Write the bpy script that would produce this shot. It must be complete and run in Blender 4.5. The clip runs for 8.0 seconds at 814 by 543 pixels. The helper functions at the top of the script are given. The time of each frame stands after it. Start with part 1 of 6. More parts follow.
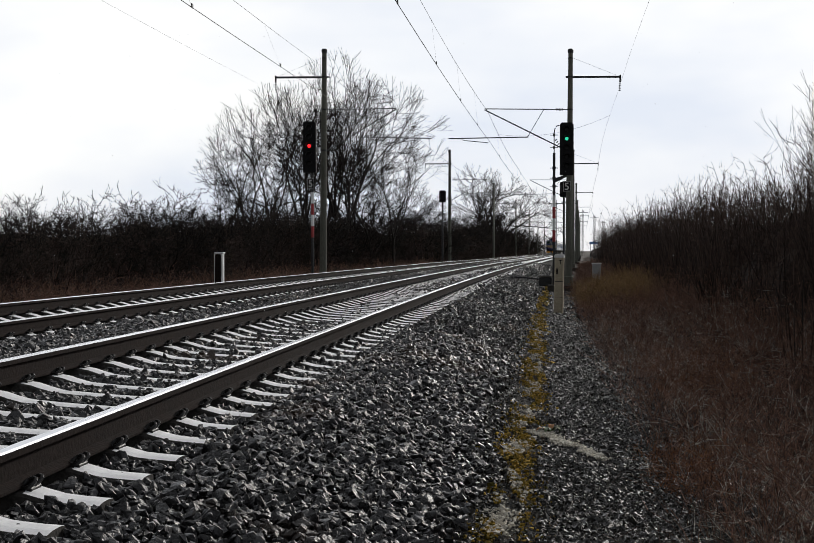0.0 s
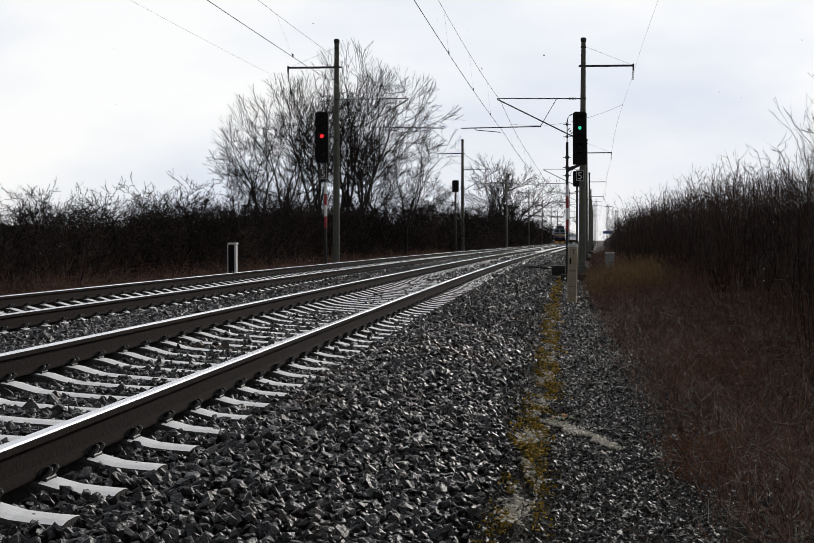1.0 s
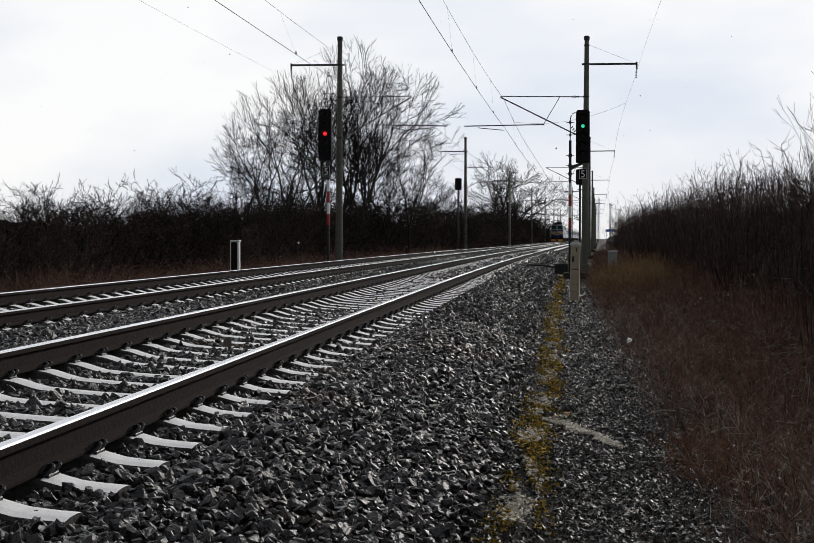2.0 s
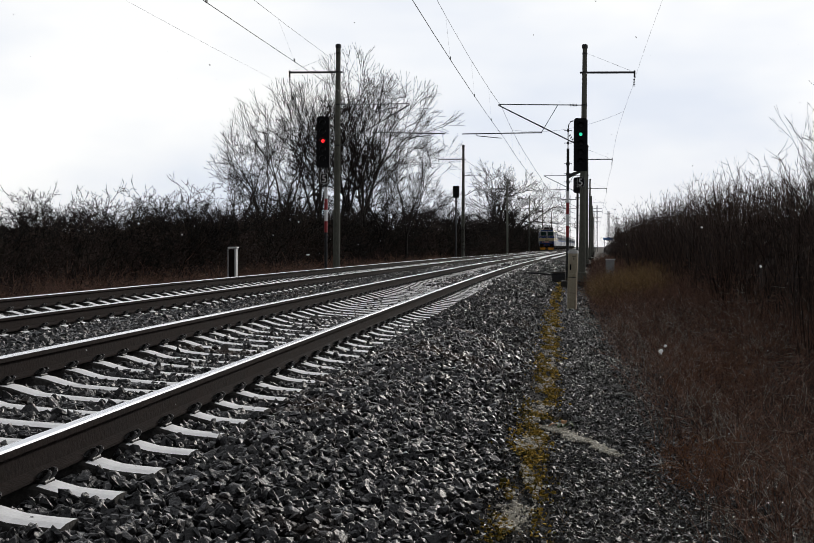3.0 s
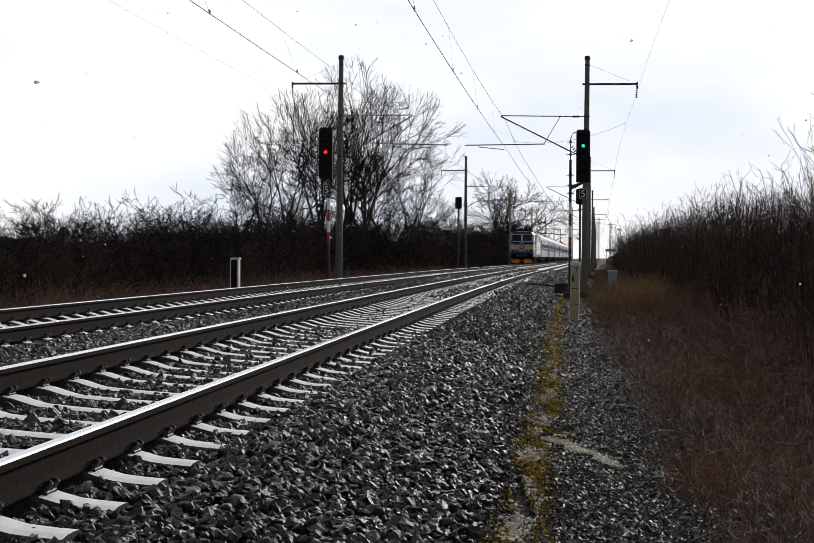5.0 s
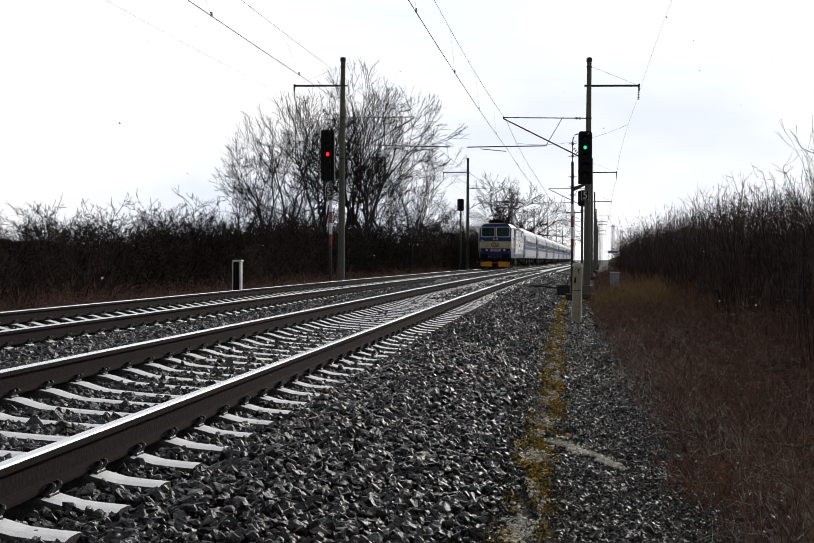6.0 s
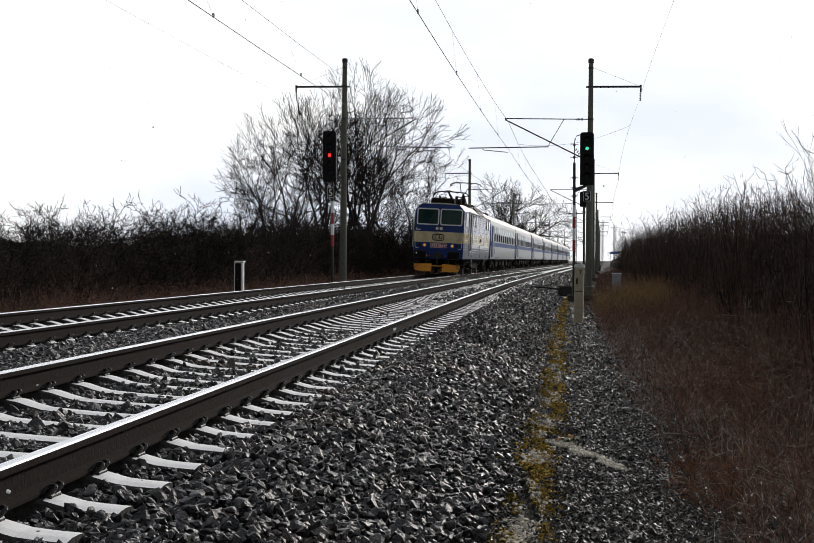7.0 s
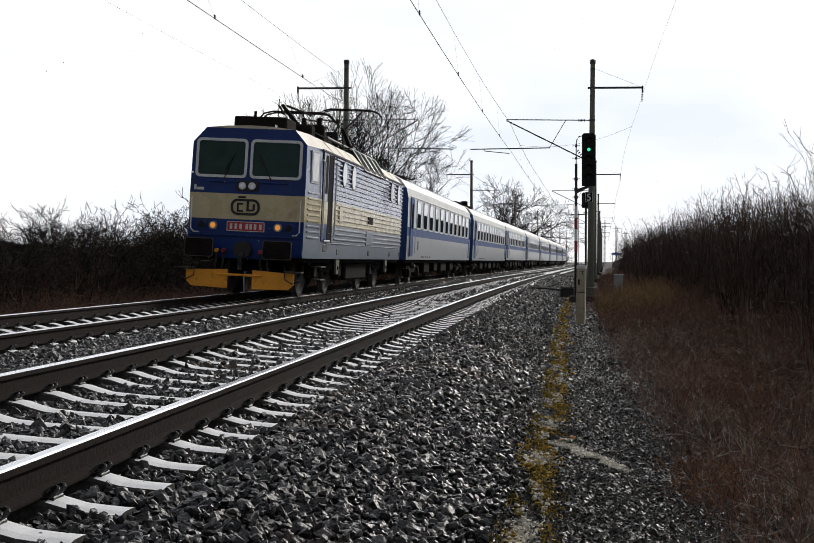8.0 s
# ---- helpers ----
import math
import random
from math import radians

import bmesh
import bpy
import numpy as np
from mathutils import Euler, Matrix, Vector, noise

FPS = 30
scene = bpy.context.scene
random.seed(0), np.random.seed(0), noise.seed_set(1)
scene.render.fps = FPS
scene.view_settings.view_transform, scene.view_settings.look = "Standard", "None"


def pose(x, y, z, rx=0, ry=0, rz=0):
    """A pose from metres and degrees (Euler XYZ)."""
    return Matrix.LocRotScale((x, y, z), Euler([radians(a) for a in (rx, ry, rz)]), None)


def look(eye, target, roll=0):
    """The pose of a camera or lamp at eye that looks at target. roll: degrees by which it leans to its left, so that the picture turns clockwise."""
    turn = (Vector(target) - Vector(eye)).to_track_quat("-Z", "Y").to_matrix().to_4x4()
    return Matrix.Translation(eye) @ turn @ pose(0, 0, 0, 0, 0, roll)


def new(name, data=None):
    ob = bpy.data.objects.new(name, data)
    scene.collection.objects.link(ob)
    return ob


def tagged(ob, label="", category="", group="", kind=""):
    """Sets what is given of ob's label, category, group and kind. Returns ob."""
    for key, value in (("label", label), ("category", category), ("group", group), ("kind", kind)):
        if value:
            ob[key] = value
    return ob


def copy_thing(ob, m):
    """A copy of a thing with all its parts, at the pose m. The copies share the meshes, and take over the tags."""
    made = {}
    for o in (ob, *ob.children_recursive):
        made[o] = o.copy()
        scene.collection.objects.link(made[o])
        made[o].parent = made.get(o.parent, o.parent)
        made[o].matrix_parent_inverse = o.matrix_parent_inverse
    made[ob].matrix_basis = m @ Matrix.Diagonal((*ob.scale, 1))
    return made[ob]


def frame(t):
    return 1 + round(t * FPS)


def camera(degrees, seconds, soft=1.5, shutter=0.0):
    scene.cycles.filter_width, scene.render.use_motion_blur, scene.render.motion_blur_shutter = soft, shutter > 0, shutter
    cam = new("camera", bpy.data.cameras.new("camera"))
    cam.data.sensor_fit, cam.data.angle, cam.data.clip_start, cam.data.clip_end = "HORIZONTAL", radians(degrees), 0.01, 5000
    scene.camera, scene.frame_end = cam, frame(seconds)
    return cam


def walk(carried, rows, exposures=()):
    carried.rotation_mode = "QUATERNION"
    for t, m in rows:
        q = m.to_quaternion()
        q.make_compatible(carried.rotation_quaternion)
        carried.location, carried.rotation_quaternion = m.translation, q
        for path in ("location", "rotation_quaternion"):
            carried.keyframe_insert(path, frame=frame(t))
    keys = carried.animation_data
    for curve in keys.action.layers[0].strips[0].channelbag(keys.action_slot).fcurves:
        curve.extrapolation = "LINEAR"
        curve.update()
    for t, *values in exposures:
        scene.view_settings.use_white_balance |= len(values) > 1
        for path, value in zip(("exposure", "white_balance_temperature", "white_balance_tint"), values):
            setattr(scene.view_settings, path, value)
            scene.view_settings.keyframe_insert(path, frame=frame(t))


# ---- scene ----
# The eye stands still above the cess beside the line and only turns a little.
EYE_Z = 0.84
cam = camera(34.80, 8.0, soft=0.6)


def aim(left, tilt, lean):
    """The pose of the carried camera: degrees turned to the left, tilted up, leaning."""
    a, b = radians(left), radians(tilt)
    way = Vector((-math.sin(a) * math.cos(b), math.cos(a) * math.cos(b), math.sin(b)))
    return look((0, 0, EYE_Z), Vector((0, 0, EYE_Z)) + way, lean)


walk(cam, [(t, aim(a, b, c)) for t, a, b, c in (
    (0, 5.607, -0.920, -0.008), (0.5, 5.891, -1.168, -0.149), (1, 6.185, -1.360, -0.190),
    (1.5, 6.317, -1.480, -0.119), (1.7, 6.325, -1.485, -0.09), (3, 6.190, -1.128, 0.178), (3.5, 6.205, -0.963, 0.280),
    (4, 6.211, -0.823, 0.281), (4.5, 6.257, -0.718, 0.304), (6, 6.395, -0.553, 0.179),
    (6.5, 6.469, -0.539, 0.220), (7, 6.474, -0.509, 0.186), (7.5, 6.499, -0.489, 0.108),
    (8, 6.559, -0.453, 0.101))],
     exposures=[(0, -0.22), (1.5, -0.29), (3, -0.23), (4.5, -0.15), (6, -0.08), (8, -0.06)])

# ---- light: bright overcast, a soft low sun behind the cloud ----
SUN_H, SUN_AZ = radians(24), radians(28)      # height; clockwise from the line's direction (+y)
world = bpy.data.worlds.new("overcast")
scene.world = world
world.use_nodes = True
wn, wl = world.node_tree.nodes, world.node_tree.links
wn.clear()
w_out = wn.new("ShaderNodeOutputWorld")
w_bg = wn.new("ShaderNodeBackground")
w_sky = wn.new("ShaderNodeTexSky")
w_sky.sky_type, w_sky.sun_disc = "NISHITA", False
w_sky.sun_elevation, w_sky.sun_rotation = SUN_H, SUN_AZ
w_tc = wn.new("ShaderNodeTexCoord")
w_map = wn.new("ShaderNodeMapping")
w_map.inputs["Scale"].default_value = (1.0, 1.0, 2.6)
w_no = wn.new("ShaderNodeTexNoise")
w_no.inputs["Scale"].default_value, w_no.inputs["Detail"].default_value, w_no.inputs["Roughness"].default_value = 2.3, 5, 0.5
w_ramp = wn.new("ShaderNodeValToRGB")
w_ramp.color_ramp.elements[0].position, w_ramp.color_ramp.elements[0].color = 0.38, (7.9, 8.5, 9.7, 1)
w_ramp.color_ramp.elements[1].position, w_ramp.color_ramp.elements[1].color = 0.58, (10.9, 10.9, 10.9, 1)
w_mix = wn.new("ShaderNodeMix")
w_mix.data_type = "RGBA"
w_mix.inputs[0].default_value = 0.93
w_bg.inputs["Strength"].default_value = 0.112
wl.new(w_tc.outputs["Generated"], w_map.inputs["Vector"])
wl.new(w_map.outputs["Vector"], w_no.inputs["Vector"])
wl.new(w_no.outputs["Fac"], w_ramp.inputs["Fac"])
wl.new(w_sky.outputs["Color"], w_mix.inputs[6])
wl.new(w_ramp.outputs["Color"], w_mix.inputs[7])
# the cloud is thicker overhead than towards the horizon
w_sep = wn.new("ShaderNodeSeparateXYZ")
w_up = wn.new("ShaderNodeMapRange")
w_up.inputs["From Min"].default_value, w_up.inputs["From Max"].default_value = 0.18, 0.75
w_up.inputs["To Min"].default_value, w_up.inputs["To Max"].default_value = 1.0, 0.40
w_mul = wn.new("ShaderNodeVectorMath")
w_mul.operation = "SCALE"
wl.new(w_tc.outputs["Generated"], w_sep.inputs[0])
wl.new(w_sep.outputs["Z"], w_up.inputs["Value"])
wl.new(w_mix.outputs[2], w_mul.inputs[0])
wl.new(w_up.outputs["Result"], w_mul.inputs["Scale"])
# and brighter on the side of the hidden sun than behind
w_dot = wn.new("ShaderNodeVectorMath")
w_dot.operation = "DOT_PRODUCT"
w_dot.inputs[1].default_value = (math.sin(SUN_AZ), math.cos(SUN_AZ), 0)
w_side = wn.new("ShaderNodeMapRange")
w_side.inputs["From Min"].default_value, w_side.inputs["From Max"].default_value = -0.9, 0.55
w_side.inputs["To Min"].default_value, w_side.inputs["To Max"].default_value = 0.34, 1.0
w_mul2 = wn.new("ShaderNodeVectorMath")
w_mul2.operation = "SCALE"
wl.new(w_tc.outputs["Generated"], w_dot.inputs[0])
wl.new(w_dot.outputs["Value"], w_side.inputs["Value"])
wl.new(w_mul.outputs[0], w_mul2.inputs[0])
wl.new(w_side.outputs["Result"], w_mul2.inputs["Scale"])
wl.new(w_mul2.outputs[0], w_bg.inputs["Color"])
wl.new(w_bg.outputs["Background"], w_out.inputs["Surface"])
sun = new("sun", bpy.data.lights.new("sun", "SUN"))
sun.data.energy, sun.data.angle, sun.data.color = 2.5, radians(8), (1.0, 0.95, 0.88)
sun.matrix_world = look(Vector((math.sin(SUN_AZ) * math.cos(SUN_H), math.cos(SUN_AZ) * math.cos(SUN_H), math.sin(SUN_H))) * 300, (0, 0, 0))


# ---- materials ----
def mat(name, dark, light, rough=0.7, metal=0.0, scale=8.0, fine=60.0, bump=0.2, bump_scale=40.0, island=0.0, random_ob=0.0,
        rough_var=0.15, glow=None, coat=0.0, spots=None, stretch=(1, 1, 1), spec=0.5):
    """A surface that mixes two tones at two scales, with relief; spots: (colour, scale, from, to) of a third tone."""
    m = bpy.data.materials.new(name)
    m.use_nodes = True
    n, k = m.node_tree.nodes, m.node_tree.links
    b = n["Principled BSDF"]
    tc, mp = n.new("ShaderNodeTexCoord"), n.new("ShaderNodeMapping")
    mp.inputs["Scale"].default_value = stretch
    k.new(tc.outputs["Object"], mp.inputs["Vector"])
    a, f = n.new("ShaderNodeTexNoise"), n.new("ShaderNodeTexNoise")
    a.inputs["Scale"].default_value, a.inputs["Detail"].default_value = scale, 4
    f.inputs["Scale"].default_value, f.inputs["Detail"].default_value = fine, 3
    k.new(mp.outputs["Vector"], a.inputs["Vector"])
    k.new(mp.outputs["Vector"], f.inputs["Vector"])
    add = n.new("ShaderNodeMath")
    add.operation = "ADD"
    k.new(a.outputs["Fac"], add.inputs[0])
    k.new(f.outputs["Fac"], add.inputs[1])
    last = add.outputs[0]
    for amount, node, out in ((island, "ShaderNodeNewGeometry", "Random Per Island"), (random_ob, "ShaderNodeObjectInfo", "Random")):
        if amount:
            g = n.new(node)
            ma = n.new("ShaderNodeMath")
            ma.operation, ma.inputs[1].default_value = "MULTIPLY_ADD", amount
            k.new(g.outputs[out], ma.inputs[0])
            k.new(last, ma.inputs[2])
            sb = n.new("ShaderNodeMath")
            sb.operation, sb.inputs[1].default_value = "SUBTRACT", amount / 2
            k.new(ma.outputs[0], sb.inputs[0])
            last = sb.outputs[0]
    r = n.new("ShaderNodeMapRange")
    r.inputs["From Min"].default_value, r.inputs["From Max"].default_value = 0.65, 1.35
    k.new(last, r.inputs["Value"])
    mx = n.new("ShaderNodeMix")
    mx.data_type = "RGBA"
    mx.inputs[6].default_value, mx.inputs[7].default_value = (*dark, 1), (*light, 1)
    k.new(r.outputs["Result"], mx.inputs[0])
    colour = mx.outputs[2]
    if spots:
        s = n.new("ShaderNodeTexNoise")
        s.inputs["Scale"].default_value, s.inputs["Detail"].default_value = spots[1], 5
        k.new(tc.outputs["Object"], s.inputs["Vector"])
        q = n.new("ShaderNodeMapRange")
        q.inputs["From Min"].default_value, q.inputs["From Max"].default_value = spots[2], spots[3]
        k.new(s.outputs["Fac"], q.inputs["Value"])
        m2 = n.new("ShaderNodeMix")
        m2.data_type = "RGBA"
        m2.inputs[7].default_value = (*spots[0], 1)
        k.new(colour, m2.inputs[6])
        k.new(q.outputs["Result"], m2.inputs[0])
        colour = m2.outputs[2]
    k.new(colour, b.inputs["Base Color"])
    rr = n.new("ShaderNodeMapRange")
    rr.inputs["To Min"].default_value, rr.inputs["To Max"].default_value = max(rough - rough_var, 0.02), min(rough + rough_var, 1)
    k.new(a.outputs["Fac"], rr.inputs["Value"])
    k.new(rr.outputs["Result"], b.inputs["Roughness"])
    b.inputs["Metallic"].default_value = metal
    b.inputs["Coat Weight"].default_value = coat
    b.inputs["Specular IOR Level"].default_value = spec
    if bump:
        bn, bt = n.new("ShaderNodeBump"), n.new("ShaderNodeTexNoise")
        bt.inputs["Scale"].default_value, bt.inputs["Detail"].default_value = bump_scale, 5
        k.new(mp.outputs["Vector"], bt.inputs["Vector"])
        bn.inputs["Strength"].default_value, bn.inputs["Distance"].default_value = bump, 0.02
        k.new(bt.outputs["Fac"], bn.inputs["Height"])
        k.new(bn.outputs["Normal"], b.inputs["Normal"])
    if glow:
        b.inputs["Emission Color"].default_value, b.inputs["Emission Strength"].default_value = (*glow[0], 1), glow[1]
    return m


M_STONE = mat("crushed_stone", (0.008, 0.008, 0.0088), (0.050, 0.0495, 0.0515), 0.36, scale=3, fine=70, bump=0.5, bump_scale=60, island=1.0,
              spots=((0.075, 0.050, 0.034), 0.9, 0.58, 0.72))
M_BED = mat("ballast_bed", (0.007, 0.007, 0.0075), (0.022, 0.0215, 0.0215), 0.95, scale=6, fine=45, bump=1.0, bump_scale=30, spec=0.1)
M_CHIP = mat("stone_chippings", (0.007, 0.007, 0.0066), (0.050, 0.049, 0.046), 0.42, scale=3, fine=60, bump=0.5, bump_scale=60, island=1.1)
M_EARTH = mat("dark_earth", (0.022, 0.017, 0.013), (0.055, 0.042, 0.030), 0.95, scale=1.5, fine=25, bump=0.9, bump_scale=12)
M_CESS = mat("gravel_earth", (0.006, 0.006, 0.005), (0.026, 0.024, 0.020), 0.95, scale=3, fine=55, bump=1.0, bump_scale=45, spec=0.1)
M_MOSS = mat("moss_turf", (0.060, 0.052, 0.010), (0.42, 0.27, 0.045), 0.95, scale=5, fine=60, bump=0.5, bump_scale=60, island=0.9, spec=0.1)
M_SAND = mat("pale_dry_litter", (0.42, 0.39, 0.32), (0.80, 0.76, 0.67), 0.95, scale=6, fine=70, bump=0.4, bump_scale=70, island=0.5)
M_CONC = mat("sleeper_concrete", (0.030, 0.028, 0.026), (0.085, 0.080, 0.075), 0.9, scale=6, fine=50, bump=0.4, random_ob=0.3, spec=0.15)
M_SNOW = mat("thin_snow", (0.70, 0.71, 0.73), (0.92, 0.925, 0.935), 0.6, scale=9, fine=70, bump=0.12, bump_scale=60, spec=0.3)
M_RAIL = mat("rail_rust", (0.009, 0.0065, 0.006), (0.024, 0.017, 0.015), 0.85, spec=0.06, scale=3, fine=30, bump=0.3)
M_RAILTOP = mat("rail_running_face", (0.62, 0.63, 0.66), (0.80, 0.81, 0.84), 0.26, metal=1.0, scale=3, fine=40, bump=0.02, rough_var=0.08,
                stretch=(1, 0.08, 1))
M_CLIP = mat("clip_steel", (0.005, 0.005, 0.005), (0.014, 0.013, 0.012), 0.40, metal=0.0, spec=0.35, scale=20, fine=80, bump=0.2)
M_POLE = mat("spun_concrete", (0.075, 0.078, 0.064), (0.16, 0.16, 0.135), 0.9, scale=1.3, fine=25, bump=0.25, random_ob=0.2, stretch=(1, 1, 0.25), spec=0.15)
M_STEEL = mat("dark_painted_steel", (0.014, 0.015, 0.017), (0.035, 0.036, 0.038), 0.5, metal=0.3, scale=6, fine=40, bump=0.1)
M_BLACK = mat("black_signal_paint", (0.004, 0.004, 0.005), (0.009, 0.009, 0.010), 0.6, scale=5, fine=40, bump=0.05, spec=0.15)
M_WHITE = mat("white_signal_paint", (0.55, 0.55, 0.55), (0.78, 0.78, 0.77), 0.5, scale=6, fine=30, bump=0.05)
M_RED = mat("red_signal_paint", (0.22, 0.012, 0.015), (0.36, 0.025, 0.028), 0.5, scale=6, fine=30, bump=0.05)
M_WIRE = mat("copper_wire", (0.05, 0.045, 0.045), (0.10, 0.09, 0.09), 0.5, metal=0.6, scale=20, fine=60, bump=0)
M_BARK = mat("grey_bark", (0.012, 0.010, 0.009), (0.045, 0.039, 0.034), 0.9, scale=4, fine=30, bump=0.4, random_ob=0.3, spec=0.15)
M_TWIG = mat("dark_twigs", (0.006, 0.005, 0.0045), (0.026, 0.020, 0.017), 0.95, scale=1.2, fine=10, bump=0, island=0.4, random_ob=0.4, spec=0.1)
M_STEM = mat("brown_thicket_stems", (0.017, 0.0115, 0.0095), (0.095, 0.063, 0.051), 0.85, scale=0.7, fine=8, bump=0, island=0.9, random_ob=0.3, spec=0.2)
M_BRUSH = mat("dark_brown_brush", (0.018, 0.013, 0.0105), (0.080, 0.058, 0.047), 0.95, scale=1.2, fine=10, bump=0, island=0.5, random_ob=0.4, spec=0.1)
M_LITTER = mat("brown_undergrowth", (0.020, 0.0145, 0.012), (0.070, 0.049, 0.040), 0.95, scale=1.2, fine=14, bump=1.0, bump_scale=9, spec=0.1)
M_WEEDBED = mat("matted_bramble", (0.014, 0.008, 0.006), (0.060, 0.035, 0.026), 0.95, scale=2, fine=22, bump=1.0, bump_scale=16, spec=0.1)
M_WEED = mat("rusty_dead_weeds", (0.026, 0.013, 0.010), (0.32, 0.17, 0.115), 0.9, scale=0.6, fine=9, bump=0, island=0.9)
M_STRAW = mat("ochre_dry_grass", (0.14, 0.085, 0.032), (0.40, 0.26, 0.11), 0.9, scale=0.8, fine=9, bump=0, island=0.8)
M_RUSTGRASS = mat("rust_orange_grass", (0.10, 0.036, 0.012), (0.34, 0.14, 0.05), 0.9, scale=0.8, fine=9, bump=0, island=0.8)
M_BEIGE = mat("cream_post_paint", (0.34, 0.29, 0.20), (0.52, 0.46, 0.34), 0.6, scale=4, fine=30, bump=0.1, spots=((0.25, 0.16, 0.08), 5, 0.6, 0.75))
M_GREYBOX = mat("grey_cabinet", (0.25, 0.26, 0.27), (0.42, 0.43, 0.43), 0.6, scale=4, fine=30, bump=0.1)
M_FIELD = mat("dormant_field", (0.045, 0.040, 0.022), (0.10, 0.09, 0.05), 0.95, scale=0.05, fine=1.5, bump=0.3)


# ---- geometry helpers ----
class Geo:
    """Gathers the corners and faces of one mesh; slot: the number of the face's material."""

    def __init__(self):
        self.v, self.f, self.s = [], [], []

    def add(self, verts, faces, slot=0, m=None):
        k = len(self.v)
        self.v += [tuple(m @ Vector(p)) for p in verts] if m else [tuple(p) for p in verts]
        self.f += [tuple(i + k for i in f) for f in faces]
        self.s += [slot] * len(faces)
        return self

    def box(self, x0, y0, z0, x1, y1, z1, bevel=0.0, slot=0, m=None):
        if bevel <= 0:
            vs = [(x, y, z) for z in (z0, z1) for y in (y0, y1) for x in (x0, x1)]
            return self.add(vs, [(0, 2, 3, 1), (4, 5, 7, 6), (0, 1, 5, 4), (2, 6, 7, 3), (0, 4, 6, 2), (1, 3, 7, 5)], slot, m)
        b = min(bevel, (x1 - x0) / 2.01, (y1 - y0) / 2.01, (z1 - z0) / 2.01)
        bm = bmesh.new()
        bmesh.ops.create_cube(bm, size=1)
        for v in bm.verts:
            v.co = Vector(((x0 + x1) / 2 + v.co.x * (x1 - x0), (y0 + y1) / 2 + v.co.y * (y1 - y0), (z0 + z1) / 2 + v.co.z * (z1 - z0)))
        bmesh.ops.bevel(bm, geom=bm.edges[:], offset=b, segments=1, affect="EDGES")
        bm.verts.index_update()
        self.add([v.co[:] for v in bm.verts], [[v.index for v in f.verts] for f in bm.faces], slot, m)
        bm.free()
        return self

    def tube(self, path, radii, sides=8, slot=0, caps=True):
        """A round bar along a path of points, with a radius (or one each)."""
        if not hasattr(radii, "__len__"):
            radii = [radii] * len(path)
        path = [Vector(p) for p in path]
        vs, fs = [], []
        for i, p in enumerate(path):
            d = (path[min(i + 1, len(path) - 1)] - path[max(i - 1, 0)]).normalized()
            u = d.cross(Vector((0, 0, 1)) if abs(d.z) < 0.9 else Vector((1, 0, 0))).normalized()
            w = u.cross(d)
            vs += [p + (u * math.cos(a) + w * math.sin(a)) * radii[i] for a in (2 * math.pi * j / sides for j in range(sides))]
        for i in range(len(path) - 1):
            for j in range(sides):
                j2 = (j + 1) % sides
                fs.append((i * sides + j, i * sides + j2, (i + 1) * sides + j2, (i + 1) * sides + j))
        if caps:
            fs += [tuple(range(sides))[::-1], tuple((len(path) - 1) * sides + j for j in range(sides))]
        return self.add(vs, fs, slot)

    def prism(self, outline, lo, hi, axis="y", slot=0):
        """A flat outline pushed from lo to hi along an axis; outline: pairs of the two other axes in order."""
        put = {"x": lambda a, b, c: (c, a, b), "y": lambda a, b, c: (a, c, b), "z": lambda a, b, c: (a, b, c)}[axis]
        n = len(outline)
        vs = [put(a, b, lo) for a, b in outline] + [put(a, b, hi) for a, b in outline]
        fs = [(i, (i + 1) % n, n + (i + 1) % n, n + i) for i in range(n)] + [tuple(range(n))[::-1], tuple(range(n, 2 * n))]
        return self.add(vs, fs, slot)

    def mesh(self, name, mats, smooth=False):
        me = bpy.data.meshes.new(name)
        me.from_pydata(self.v, [], self.f)
        for m in mats if isinstance(mats, (list, tuple)) else [mats]:
            me.materials.append(m)
        me.polygons.foreach_set("material_index", self.s)
        bm = bmesh.new()
        bm.from_mesh(me)
        bmesh.ops.recalc_face_normals(bm, faces=bm.faces)
        bm.to_mesh(me)
        bm.free()
        if smooth:
            me.shade_smooth()
            me.set_sharp_from_angle(angle=radians(35))
        return me


def part(name, geo, mats, parent=None, label="", smooth=False, at=None):
    """Links what is gathered in geo as one mesh object, under a thing or a part."""
    ob = new(name, geo.mesh(name, mats, smooth) if isinstance(geo, Geo) else geo)
    if parent:
        ob.parent = parent
    if at is not None:
        ob.matrix_basis = at
    if label:
        tagged(ob, label)
    return ob


